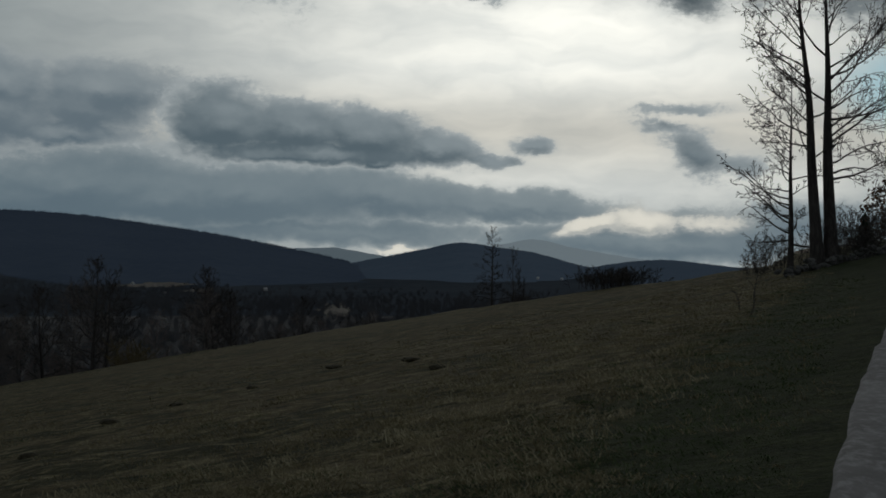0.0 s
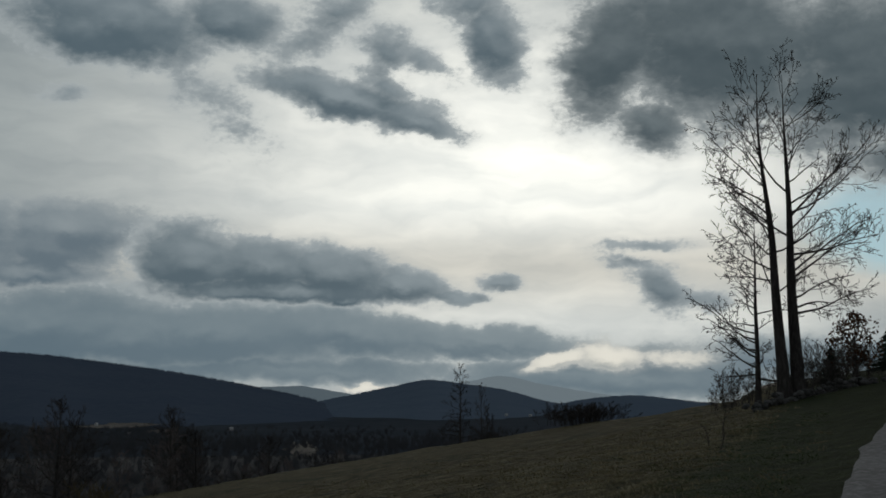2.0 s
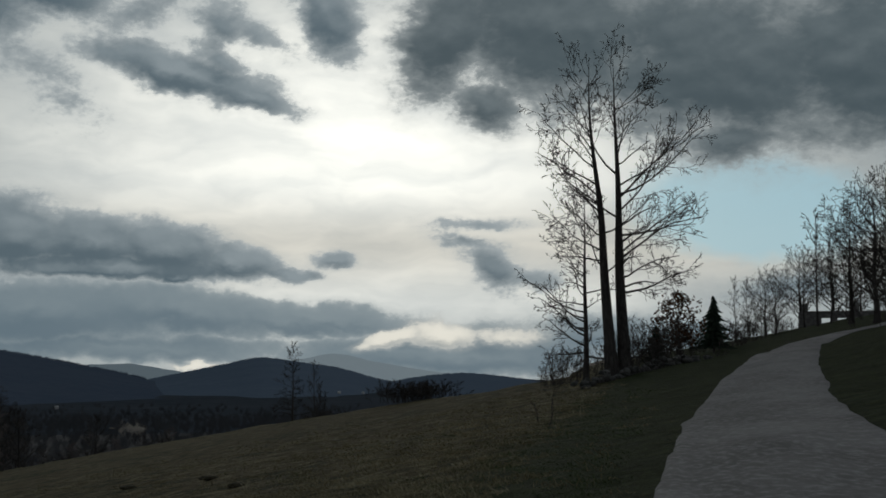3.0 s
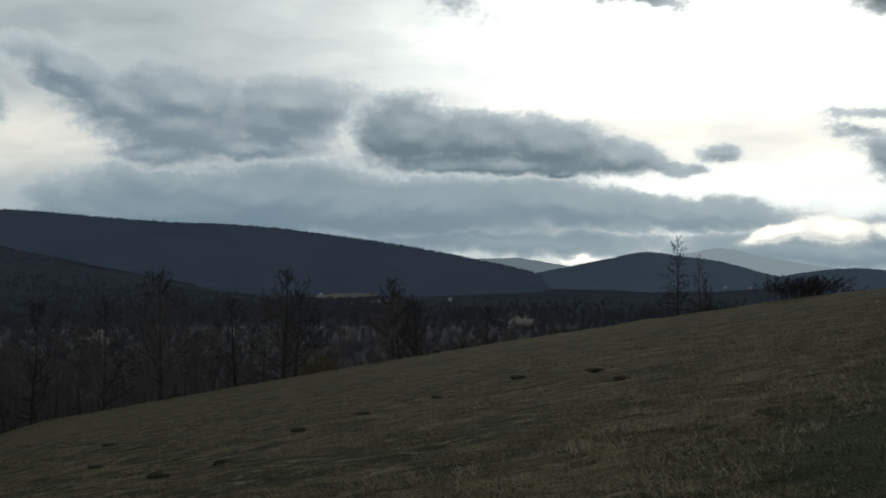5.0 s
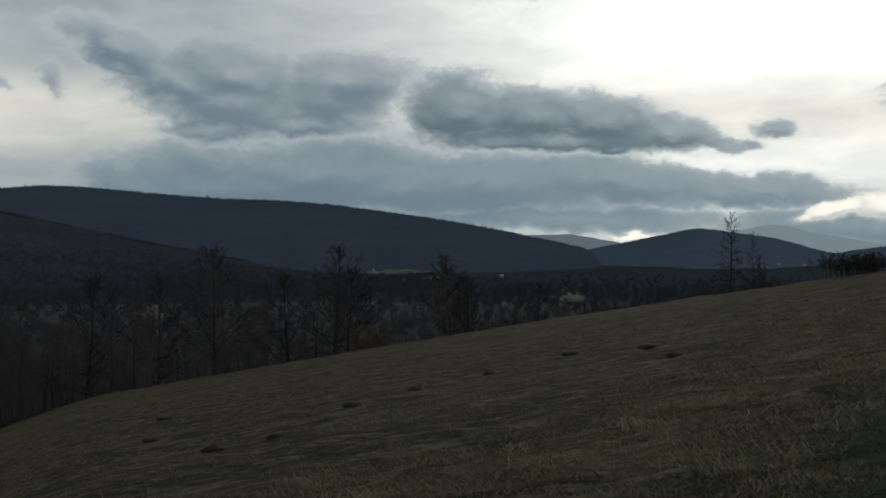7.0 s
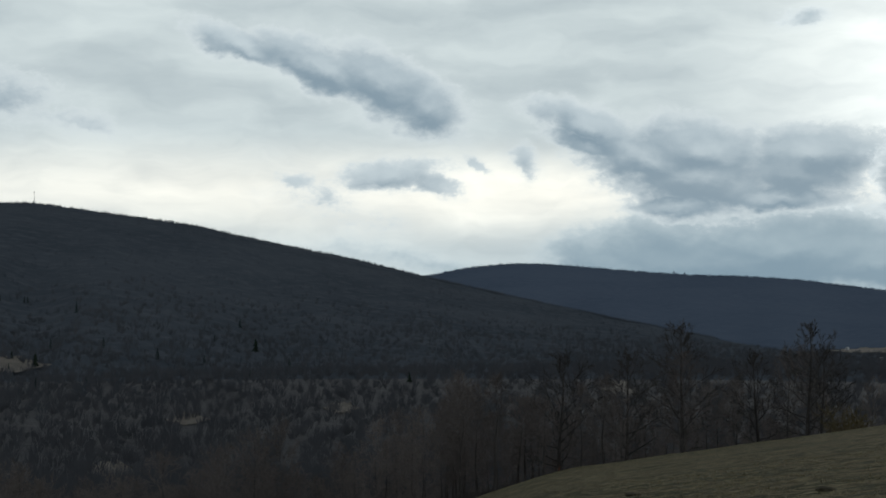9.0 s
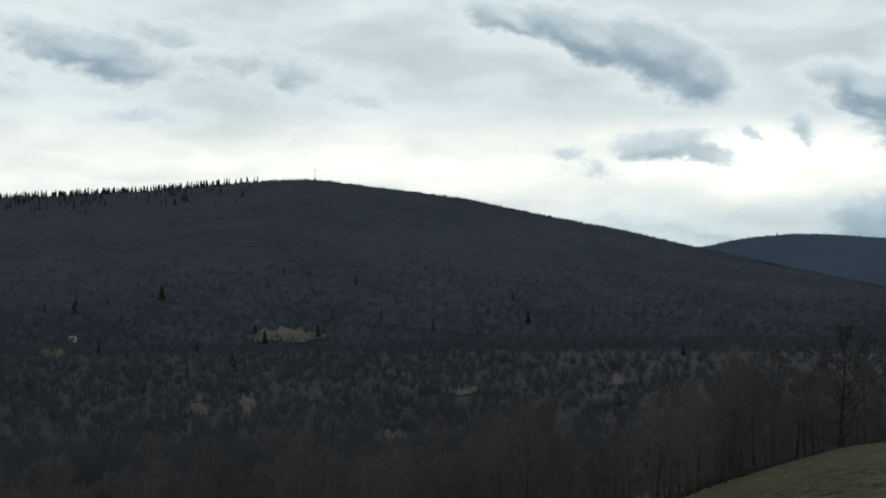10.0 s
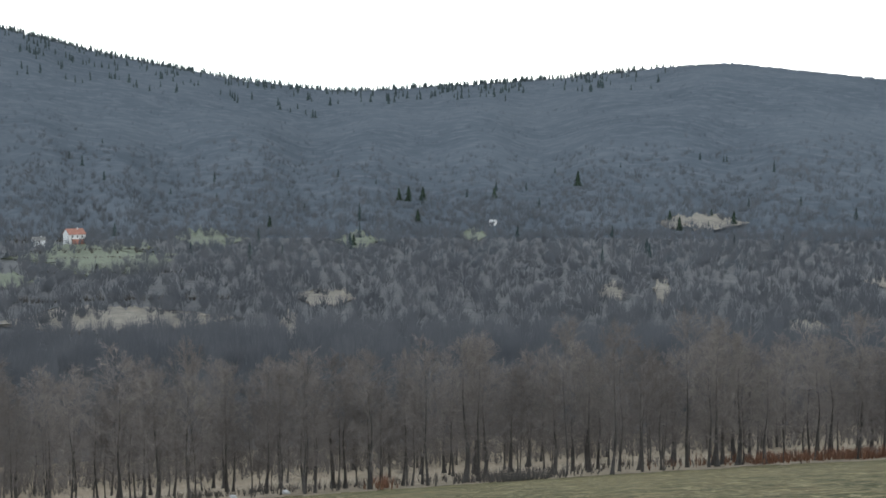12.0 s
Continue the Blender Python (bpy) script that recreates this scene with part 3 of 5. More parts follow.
def build_road():
    verts, faces, cols = [], [], 13
    for i, (x, y, wd, sx, sy) in enumerate(road_line()):
        left = wd / 2 + 0.07 * noise.noise((i * 0.35, 0, 1)) + 0.05 * noise.noise((i * 1.3, 0, 5))
        right = wd / 2 + 0.07 * noise.noise((i * 0.35, 9, 1)) + 0.05 * noise.noise((i * 1.3, 4, 5))
        for j in range(cols):
            f = j / (cols - 1)
            o = -left + (left + right) * f
            px, py = x + sx * o, y + sy * o
            crown = 0.07 - 0.05 * abs(2 * f - 1) ** 2 - 0.03 * math.exp(-((abs(o) - 0.75) / 0.25) ** 2)
            edge = -0.12 if j in (0, cols - 1) else 0.0
            verts.append((px, py, ground_z(px, py) + crown + edge))
    n = len(verts) // cols
    for i in range(n - 1):
        for j in range(cols - 1):
            faces.append((i * cols + j, i * cols + j + 1, (i + 1) * cols + j + 1, (i + 1) * cols + j))
    tagged(mesh_object("road", verts, faces, GRAVEL, smooth=True), "pale grey gravel track with worn wheel ruts", "road", kind="structure")


build_road()

# ---- plants ----


def tube(verts, faces, pts, radii, sides):
    """A tapering limb through the points."""
    base = len(verts)
    up = Vector((0.3, 0.2, 1)) if abs((pts[1] - pts[0]).normalized().z) < 0.9 else Vector((1, 0.1, 0))
    for i, p in enumerate(pts):
        d = (pts[min(i + 1, len(pts) - 1)] - pts[max(i - 1, 0)]).normalized()
        a = d.cross(up).normalized()
        b = d.cross(a)
        for k in range(sides):
            t = 2 * math.pi * k / sides
            verts.append(p + (a * math.cos(t) + b * math.sin(t)) * radii[i])
    for i in range(len(pts) - 1):
        for k in range(sides):
            j = (k + 1) % sides
            faces.append((base + i * sides + k, base + i * sides + j, base + (i + 1) * sides + j, base + (i + 1) * sides + k))


def run(rng, p, d, length, r, segs, wander, lift, tip=0.25, fall=0.0):
    pts, radii, step = [p.copy()], [r], length / segs
    for i in range(segs):
        d = (d + Vector((rng.uniform(-1, 1), rng.uniform(-1, 1), rng.uniform(-1, 1))) * wander + Vector((0, 0, lift - fall * i / segs))).normalized()
        p = p + d * step
        pts.append(p)
        radii.append(r * (1 - (1 - tip) * (i + 1) / segs))
    return pts, radii


def bough(rng, verts, faces, p, d, length, r, level, counts, thin, flat=False):
    """A limb with its branches and twigs; flat: the last twigs are single slivers."""
    if flat and level >= len(counts):
        k, side = len(verts), d.cross(Vector((rng.uniform(-1, 1), rng.uniform(-1, 1), 0.3))).normalized() * thin
        verts += [p - side, p + side, p + d * length]
        faces.append((k, k + 1, k + 2))
        return
    segs = (6, 4, 2, 1)[level] if not flat else (4, 2, 1, 1)[level]
    lift, fall = (0.05, 0.05, 0.03, 0.0)[level], 0.0
    if level == 0 and not flat and d.z < 0.45:  # level limbs rise, then arch over
        lift, fall = 0.20, 0.42
    pts, radii = run(rng, p, d, length, r, segs, (0.20, 0.28, 0.34, 0.2)[level], lift, 0.25, fall)
    tube(verts, faces, pts, [max(x, thin) for x in radii], 4 if level == 0 and not flat else 3)
    if level >= len(counts):
        return
    n = counts[level]
    if level == 0 and len(counts) == 3 and not flat:  # short limbs bear fewer branches
        n = max(3, round(n * min(1.0, length / 3.2)))
    if level == 1 and len(counts) == 3 and not flat:
        n = max(2, round(n * min(1.0, length / 1.3)))
    for i in range(n):
        f = 0.22 + 0.78 * (i + rng.random() * 0.8) / n
        k = min(f * segs, segs - 0.01)
        q = pts[int(k)].lerp(pts[int(k) + 1], k % 1)
        along = (pts[int(k) + 1] - pts[int(k)]).normalized()
        side = along.cross(Vector((rng.uniform(-1, 1), rng.uniform(-1, 1), rng.uniform(-0.6, 1)))).normalized()
        a = rng.uniform(0.5, 1.0)
        bough(rng, verts, faces, q, (along * math.cos(a) + side * math.sin(a)).normalized(), length * (rng.uniform(0.48, 0.80) if flat else rng.uniform(0.30, 0.52)) * (1.15 - 0.55 * f), max(r * 0.45 * (1 - 0.5 * f), thin), level + 1, counts, thin, flat)


def bare_tree(name, seed, tall, girth, limbs, first, reach, angle, counts, thin, lean=(0, 0), label="", category="tree", group="", favour=None, wander=0.05, flat=False, twig=None, loose=0.0):
    """A leafless tree: trunk and crown. reach and angle: by height up the trunk, (share, metres) and (share, degrees from upright)."""
    rng = random.Random(seed)
    root = new(name)
    tv, tf, cv, cf = [], [], [], []
    segs = 14
    pts, radii = [], []
    for i in range(segs + 1):
        t = i / segs
        w1 = wander * tall * 0.4 * (noise.noise((t * 2.2, seed * 1.7, 0)) - noise.noise((0, seed * 1.7, 0)))
        w2 = wander * tall * 0.4 * (noise.noise((t * 2.2, seed * 1.7, 7)) - noise.noise((0, seed * 1.7, 7)))
        pts.append(Vector((lean[0] * t * tall + w1, lean[1] * t * tall + w2, t * tall - 0.25)))
        radii.append(max(thin, girth * (1 - t) ** (1.7 if flat else 1.05) * (1 + 0.55 * math.exp(-t * 26))))
    tube(tv, tf, pts, radii, 8)
    for i in range(limbs):
        f = first + (0.985 - first) * ((i + rng.random() * 0.7) / limbs)
        k = min(f * segs, segs - 0.01)
        p = pts[int(k)].lerp(pts[int(k) + 1], k % 1)
        az = i * 2.39996 + rng.uniform(-0.5, 0.5)
        if favour is not None and rng.random() < favour[1]:
            az = favour[0] + rng.uniform(-0.7, 0.7)
        a = radians(between(f, angle) + rng.uniform(-10, 10) * (1 + 1.6 * loose))
        d = Vector((math.cos(az) * math.sin(a), math.sin(az) * math.sin(a), math.cos(a)))
        rr = girth * (1 - f) ** (1.3 if flat else 1.05)
        bough(rng, cv, cf, p, d, between(f, reach) * rng.uniform(0.72 - loose, 1.12 + loose * 0.4), max(thin * 1.5, min(rr * 0.42, 0.012 + (0.014 - 0.008 * loose) * between(f, reach))), 0, counts, thin, flat)
    mesh_object("trunk", tv, tf, BARK, root, smooth=True)
    mesh_object("crown", cv, cf, twig or TWIG, root)
    return tagged(root, label, category, group)


def stand(ob, az, r, turn=0.0, sink=0.0, scale=None):
    x, y = spot_at(az, r)
    if scale:
        ob.scale = (scale,) * 3
    ob.matrix_basis = pose(x, y, ground_z(x, y) - sink, 0, 0, turn) @ Matrix.Diagonal((*ob.scale, 1))
    return ob


# the pair of tall trees on the verge, and the slighter one beside it
big = bare_tree("bare_tree", 11, 13.1, 0.30, 28, 0.26, ((0.2, 3.4), (0.33, 3.9), (0.5, 3.5), (0.68, 3.6), (0.85, 2.6), (1, 1.4)), ((0.2, 94), (0.40, 80), (0.56, 60), (0.75, 44), (1, 26)), (8, 6, 4), 0.0088, (-0.012, 0), "tall leafless tree with a stout dark trunk on the verge", group="trees on the verge", favour=(0.0, 0.50), wander=0.075, twig=BARK, loose=0.34)
stand(big, 15.80, 55.2)
big2 = bare_tree("bare_tree", 23, 13.1, 0.28, 24, 0.32, ((0.3, 2.2), (0.5, 2.9), (0.66, 2.8), (0.85, 2.2), (1, 1.3)), ((0.2, 88), (0.5, 70), (0.7, 50), (1, 26)), (8, 6, 4), 0.0088, (-0.078, 0), "tall leafless tree leaning away from its twin", group="trees on the verge", favour=(3.14, 0.55), wander=0.075, twig=BARK, loose=0.34)
stand(big2, 15.30, 54.7)
slim = bare_tree("bare_tree", 37, 8.5, 0.14, 36, 0.15, ((0.1, 2.9), (0.3, 2.9), (0.6, 2.1), (1, 0.7)), ((0.1, 104), (0.4, 86), (0.7, 62), (1, 30)), (8, 5, 3), 0.0095, (0.0, 0), "slim leafless tree with drooping side branches", group="trees on the verge", favour=(3.14, 0.6), wander=0.03, twig=BARK, loose=0.25)
stand(slim, 14.2, 55.6)


def sapling_thicket(name, seed, tall, wide, stems, counts, thin, label, category="bush", group=""):
    """Many thin stems from one root."""
    rng = random.Random(seed)
    root = new(name)
    v, f = [], []
    for i in range(stems):
        x, y = rng.gauss(0, wide * 0.4), rng.gauss(0, wide * 0.4)
        d = Vector((x * 0.35 / wide + rng.uniform(-0.25, 0.25), y * 0.35 / wide + rng.uniform(-0.25, 0.25), 1)).normalized()
        bough(rng, v, f, Vector((x, y, -0.15)), d, tall * rng.uniform(0.55, 1.05), 0.012 + 0.005 * tall, 1, (0,) + counts, thin)
    mesh_object("branchwork", v, f, TWIG, root)
    return tagged(root, label, category, group)


thicket = sapling_thicket("thicket", 5, 2.2, 2.0, 26, (7, 4), 0.010, "leafless tangled thicket of thin grey stems on the verge", group="thickets")
stand(thicket, 16.9, 60)
for az, r, turn, s in ((13.6, 64, 40, 0.8), (17.6, 68, 90, 0.9), (18.7, 74, 10, 0.85), (20.6, 78, 150, 0.6), (21.4, 84, 200, 0.7), (22.2, 88, 70, 0.5),
                       (12.9, 60, 300, 0.45), (27.2, 60, 130, 1.0), (27.8, 64, 260, 1.2), (28.2, 50, 30, 1.0), (28.0, 44, 100, 0.7), (27.0, 72, 190, 1.0), (19.9, 73, 80, 0.7), (16.2, 66, 220, 0.8)):
    c = copy_thing(thicket, Matrix.Identity(4))
    stand(c, az, r, turn, 0.05, s)

young = bare_tree("young_tree", 51, 4.2, 0.05, 16, 0.2, ((0.1, 1.1), (0.5, 1.0), (1, 0.5)), ((0, 50), (1, 25)), (5, 4), 0.008, label="thin leafless young tree on the brow", group="young trees")
stand(young, 12.0, 80, 0, 0, 0.55)
for az, r, turn, s in ((12.45, 81, 60, 0.66), (12.8, 79, 130, 0.6), (13.25, 82, 200, 0.62), (12.2, 84, 250, 0.5), (20.3, 88, 20, 1.0), (20.8, 92, 80, 0.95), (23.6, 88, 140, 1.75), (24.1, 90, 30, 1.5), (23.1, 92, 250, 1.2), (17.2, 70, 40, 0.6)):
    stand(copy_thing(young, Matrix.Identity(4)), az, r, turn, 0, s)

side_tree = bare_tree("bare_tree", 61, 7.6, 0.21, 34, 0.16, ((0.1, 3.0), (0.5, 4.0), (0.85, 2.8), (1, 1.6)), ((0, 74), (0.6, 54), (1, 34)), (7, 5, 3), 0.0100, twig=BARK, label="spreading leafless tree beside the track's bend", group="trees on the verge")
stand(side_tree, 26.4, 69, 0, 0, 0.85)
stand(copy_thing(side_tree, Matrix.Identity(4)), 27.6, 72, 110, 0, 0.85)
stand(copy_thing(side_tree, Matrix.Identity(4)), 26.3, 80, 210, 0, 0.6)
for az, r, turn, s in ((29.5, 66, 310, 1.0), (25.9, 68, 75, 0.85), (24.9, 76, 160, 0.75), (21.55, 88, 40, 0.5), (21.95, 90, 130, 0.45), (22.9, 104, 200, 0.7), (24.2, 112, 280, 0.75), (25.3, 114, 20, 0.6), (20.9, 92, 100, 0.25)):
    stand(copy_thing(side_tree, Matrix.Identity(4)), az, r, turn, 0, s)


def withered_oak(seed=3):
    """A small oak that has kept its brown leaves."""
    rng = random.Random(seed)
    root = bare_tree("oak", seed, 3.1, 0.13, 14, 0.3, ((0.2, 1.1), (0.6, 1.2), (1, 0.5)), ((0, 75), (1, 25)), (6, 3), 0.012, label="small oak that keeps its withered brown leaves", category="tree")
    v, f = [], []
    for i in range(520):
        a, h = rng.uniform(0, 6.283), rng.uniform(0.8, 3.15)
        rad = rng.uniform(0.15, 1.25) * math.sqrt(max(0.1, 1 - ((h - 1.8) / 1.5) ** 2))
        if noise.noise((rad * math.cos(a) * 2.2, rad * math.sin(a) * 2.2, h * 2.2)) < -0.02:
            continue
        c = Vector((rad * math.cos(a), rad * math.sin(a), h))
        for _ in range(3):
            p = c + Vector((rng.gauss(0, 0.07), rng.gauss(0, 0.07), rng.gauss(0, 0.07)))
            e = Vector((rng.uniform(-1, 1), rng.uniform(-1, 1), rng.uniform(-1, 1))).normalized() * rng.uniform(0.06, 0.12)
            g = e.cross(Vector((rng.uniform(-1, 1), rng.uniform(-1, 1), rng.uniform(-1, 1)))).normalized() * 0.05
            k = len(v)
            v += [p - e, p + g, p + e * 1.1 + g * 0.2, p - g]
            f.append((k, k + 1, k + 2, k + 3))
    mesh_object("foliage", v, f, RUST_LEAF, root, "withered brown leaves")
    return root


stand(withered_oak(), 18.05, 62)


def spruce_geometry(rng, tall, wide, tiers, sides):
    """Ragged drooping tiers of boughs."""
    v, f = [], []
    for i in range(tiers):
        t = i / tiers
        z0, z1 = tall * (0.06 + 0.94 * t), tall * min(1.0, 0.06 + 0.94 * (t + 1.9 / tiers))
        rad = wide * (1 - t) ** 0.9 + 0.02 * wide
        k = len(v)
        v.append((0, 0, z1))
        for s in range(sides):
            a = 2 * math.pi * (s + 0.5 * (i % 2)) / sides + rng.uniform(-0.2, 0.2)
            q = rad * (rng.uniform(0.55, 1.35) if s % 2 == 0 else rng.uniform(0.22, 0.6))
            v.append((q * math.cos(a), q * math.sin(a), z0 - (0.05 * tall / tiers if s % 2 == 0 else -0.3 * tall / tiers)))
        f += [(k, k + 1 + s, k + 1 + (s + 1) % sides) for s in range(sides)]
    return v, f


def spruce(name, seed, tall, wide, tiers, label, group=""):
    rng = random.Random(seed)
    root = new(name)
    tv, tf = [], []
    tube(tv, tf, [Vector((0, 0, -0.2)), Vector((0, 0, tall * 0.5)), Vector((0, 0, tall * 0.97))], [tall * 0.02, tall * 0.012, 0.01], 6)
    mesh_object("trunk", tv, tf, BARK, root)
    v, f = spruce_geometry(rng, tall, wide, tiers, 18)
    mesh_object("crown", v, f, NEEDLES, root)
    return tagged(root, label, "conifer", group)


stand(spruce("spruce", 1, 2.8, 1.05, 12, "small dark spruce beside the track"), 19.45, 68)
stand(spruce("spruce", 4, 1.9, 0.8, 10, "small dark spruce in the verge thicket"), 17.1, 67)


def wayside_shoot(seed, az, r, tall):
    rng = random.Random(seed)
    root = new("sapling")
    v, f = [], []
    bough(rng, v, f, Vector((0, 0, -0.1)), Vector((0.08, 0, 1)).normalized(), tall, 0.02, 1, (0, 6), 0.006)
    mesh_object("stem", v, f, TWIG, root)
    stand(tagged(root, "single thin leafless sapling in the pasture grass", "sapling", "saplings"), az, r)


wayside_shoot(2, 12.6, 30, 1.2)
wayside_shoot(3, 12.2, 32, 0.6)

# the lone tree on the brow, its shrubs, and the bushes along the skyline of the pasture
lone = bare_tree("lone_tree", 71, 6.2, 0.085, 44, 0.10, ((0, 2.1), (0.25, 1.8), (0.6, 1.1), (0.85, 0.7), (1, 0.4)), ((0, 102), (0.5, 92), (0.8, 66), (1, 30)), (6, 4), 0.0095, label="lone leafless tree with level branches on the brow", group="trees on the brow", wander=0.015, loose=0.2)
stand(lone, 1.98, 104)
shrub = sapling_thicket("shrub", 15, 4.0, 2.2, 34, (8, 6), 0.012, "leafless grey shrub on the pasture's brow", group="shrubs on the brow")
stand(shrub, 3.0, 103, 0, 0, 0.7)
for az, r, turn, s in ((2.85, 103, 0, 1.0), (3.1, 104, 70, 1.18), (3.3, 103.5, 160, 1.0), (3.55, 105, 250, 0.7)):
    stand(copy_thing(young, Matrix.Identity(4)), az, r, turn, 0, s)
for az, r, turn, s in ((3.5, 104, 60, 0.75), (2.5, 106, 130, 0.4), (4.0, 100, 30, 0.4)):
    stand(copy_thing(shrub, Matrix.Identity(4)), az, r, turn, 0, s)
mound = sapling_thicket("shrub", 25, 1.35, 2.6, 130, (7, 6), 0.010, "low rounded leafless bush on the pasture's brow", group="shrubs on the brow")
stand(mound, 7.1, 88)
stand(copy_thing(mound, Matrix.Identity(4)), 7.7, 89, 90, 0, 0.9)
stand(copy_thing(shrub, Matrix.Identity(4)), 9.2, 84, 200, 0.3, 0.42)
for az, r, turn, s in ((-1.0, 122, 10, 0.8), (-1.7, 125, 70, 0.7), (-2.6, 128, 140, 0.9), (-3.3, 128, 200, 1.0), (-0.2, 118, 260, 0.55), (-5.6, 138, 20, 0.85), (-6.6, 142, 100, 1.0), (-7.3, 143, 190, 0.9), (-8.6, 146, 80, 0.8), (-4.2, 134, 300, 0.7)):
    stand(copy_thing(shrub, Matrix.Identity(4)), az, r + 4, turn, 0.2, s)

# ---- the wood along the foot of the pasture ----
wood_label = "leafless forest tree with a dark trunk at the wood's edge"
kinds = [bare_tree("forest_tree", 100 + i, 13.5 + 1.2 * (i % 3), (0.13, 0.26, 0.18, 0.33, 0.11, 0.22)[i], 22 + 2 * (i % 3), (0.14, 0.22, 0.17, 0.25, 0.16, 0.12)[i],
                   ((0.1, 2.2), (0.45, 3.4), (0.8, 3.2), (0.93, 2.2), (1, 1.2)), ((0.1, 72), (0.5, 50), (1, 26)), (8, 11), 0.017, label=wood_label, group="trees of the wood", wander=0.11, flat=True, twig=FOREST_TWIG) for i in range(6)]
rng = random.Random(77)
spots = [(-63.89, 2), (-61.14, 1), (-58.69, 1), (-57.11, 4), (-54.78, 12), (-50.9, -3), (-49.63, 1), (-48.74, 2), (-46.88, 3), (-46.53, 3), (-45.5, 5), (-44.59, 4), (-42.57, 8), (-40.95, 4)]
for i in range(205):
    az = -82 + 54 * ((i * 0.618034) % 1.0) + rng.uniform(-0.4, 0.4)
    spots.append((az, 4 + 64 * rng.random() ** 1.3))
for i, (az, back) in enumerate(spots):
    ob = kinds[i] if i < 6 else copy_thing(kinds[rng.randrange(6)], Matrix.Identity(4))
    stand(ob, az, between(az, BROW) + back, rng.uniform(0, 360), 0.1, rng.uniform(0.62, 1.0) + 0.24 * rng.random() ** 2)
# a dense stretch, then thinner towards the brow
for i in range(46):
    az = -29 + 14 * ((i * 0.618034) % 1.0)
    stand(copy_thing(kinds[rng.randrange(6)], Matrix.Identity(4)), az, between(az, BROW) + 8 + 70 * rng.random(), rng.uniform(0, 360), 0.1, rng.uniform(0.6, 0.95))
for az, back, s in ((-27.2, 4, 0.95), (-26.2, 14, 0.9), (-25.2, 5, 0.75), (-24.6, 22, 0.95), (-23.6, 7, 0.8), (-22.7, 30, 0.9), (-21.9, 12, 0.7), (-21.0, 34, 0.85), (-19.5, 2, 0.93), (-18.6, 26, 0.8), (-17.4, 18, 0.7),
                    (-16.4, 30, 0.8), (-15.2, 16, 0.85), (-14.6, 18, 0.95), (-14.0, 22, 0.8), (-13.0, 24, 0.6), (-12.0, 18, 0.6), (-10.5, 14, 0.66), (-10.0, 2, 0.62), (-9.5, 16, 0.6), (-9.0, 10, 0.6), (-8.0, 16, 0.42), (-6.9, 18, 0.42), (-6.1, 14, 0.45), (-5.2, 18, 0.4), (-3.0, 16, 0.38)):
    ob = copy_thing(kinds[rng.randrange(6)], Matrix.Identity(4))
    stand(ob, az, between(az, BROW) + back, rng.uniform(0, 360), 0.1, s)

# taller trees that stand free over the rest where the wood thins out
edge = bare_tree("forest_tree", 141, 13, 0.27, 28, 0.14, ((0.1, 3.2), (0.45, 4.8), (0.8, 3.4), (1, 1.0)), ((0.1, 80), (0.5, 58), (1, 24)), (7, 6), 0.018, label="tall spreading leafless tree standing free of the wood", group="trees of the wood", wander=0.08, twig=BARK)
for i, (az, back, el) in enumerate(((-19.4, 8, -0.75), (-14.3, 10, -0.72), (-13.9, 16, -1.6), (-10.0, 4, -1.05), (-9.75, 7, -1.5), (-8.87, 8, -1.95), (-5.9, 9, -2.2), (-24.4, 12, -2.0), (-21.8, 20, -1.9), (-16.6, 22, -1.9))):
    r = between(az, BROW) + back
    foot = ground_z(*spot_at(az, r))
    stand(copy_thing(edge, Matrix.Identity(4)) if i else edge, az, r, i * 67, 0.1, (EYE + r * math.tan(radians(el)) - foot) / 13)


def young_growth():
    """Close-set young stems behind the front rows of the wood."""
    rg = random.Random(8)
    v, f = [], []
    for _ in range(5200):
        az = rg.uniform(-82, -24)
        r = between(az, BROW) + rg.uniform(62, 100)
        x, y = spot_at(az, r)
        z, h = ground_z(x, y) - 0.1, rg.uniform(2.5, 6.5)
        for _ in range(7):
            k, dx, dy, s = len(v), rg.gauss(0, 0.7), rg.gauss(0, 0.7), rg.uniform(0.015, 0.035)
            px, py = math.cos(radians(az)) * s, -math.sin(radians(az)) * s
            v += [(x - px, y - py, z), (x + px, y + py, z), (x + dx, y + dy, z + h * rg.uniform(0.4, 1))]
            f.append((k, k + 1, k + 2))
    tagged(mesh_object("young_growth", v, f, FOREST_TWIG), "dense leafless young growth deeper in the wood", "undergrowth", kind="stuff")


young_growth()
willow = sapling_thicket("bush", 33, 5.2, 1.5, 40, (7, 4), 0.02, "tall straw-coloured leafless bush before the wood", group="bushes by the wood")
willow.children[0].data.materials[0] = WILLOW
stand(willow, -12.9, 158)


def scrub(name, seed, mat, places, tall, label):
    """Low undergrowth as one mass of stems."""
    rg = random.Random(seed)
    v, f = [], []
    for az, r, spread, n in places:
        for _ in range(n):
            a, q = az + rg.gauss(0, spread), r + rg.gauss(0, 4)
            x, y = spot_at(a, q)
            z, h = ground_z(x, y), tall * rg.uniform(0.4, 1.1)
            for _ in range(5):
                k, dx, dy = len(v), rg.uniform(-0.45, 0.45), rg.uniform(-0.45, 0.45)
                sx, sy = rg.uniform(-0.05, 0.05), rg.uniform(-0.05, 0.05)
                v += [(x - sx, y - sy, z), (x + sx, y + sy, z), (x + dx, y + dy, z + h)]
                f.append((k, k + 1, k + 2))
    return tagged(mesh_object(name, v, f, mat), label, "undergrowth", kind="stuff")


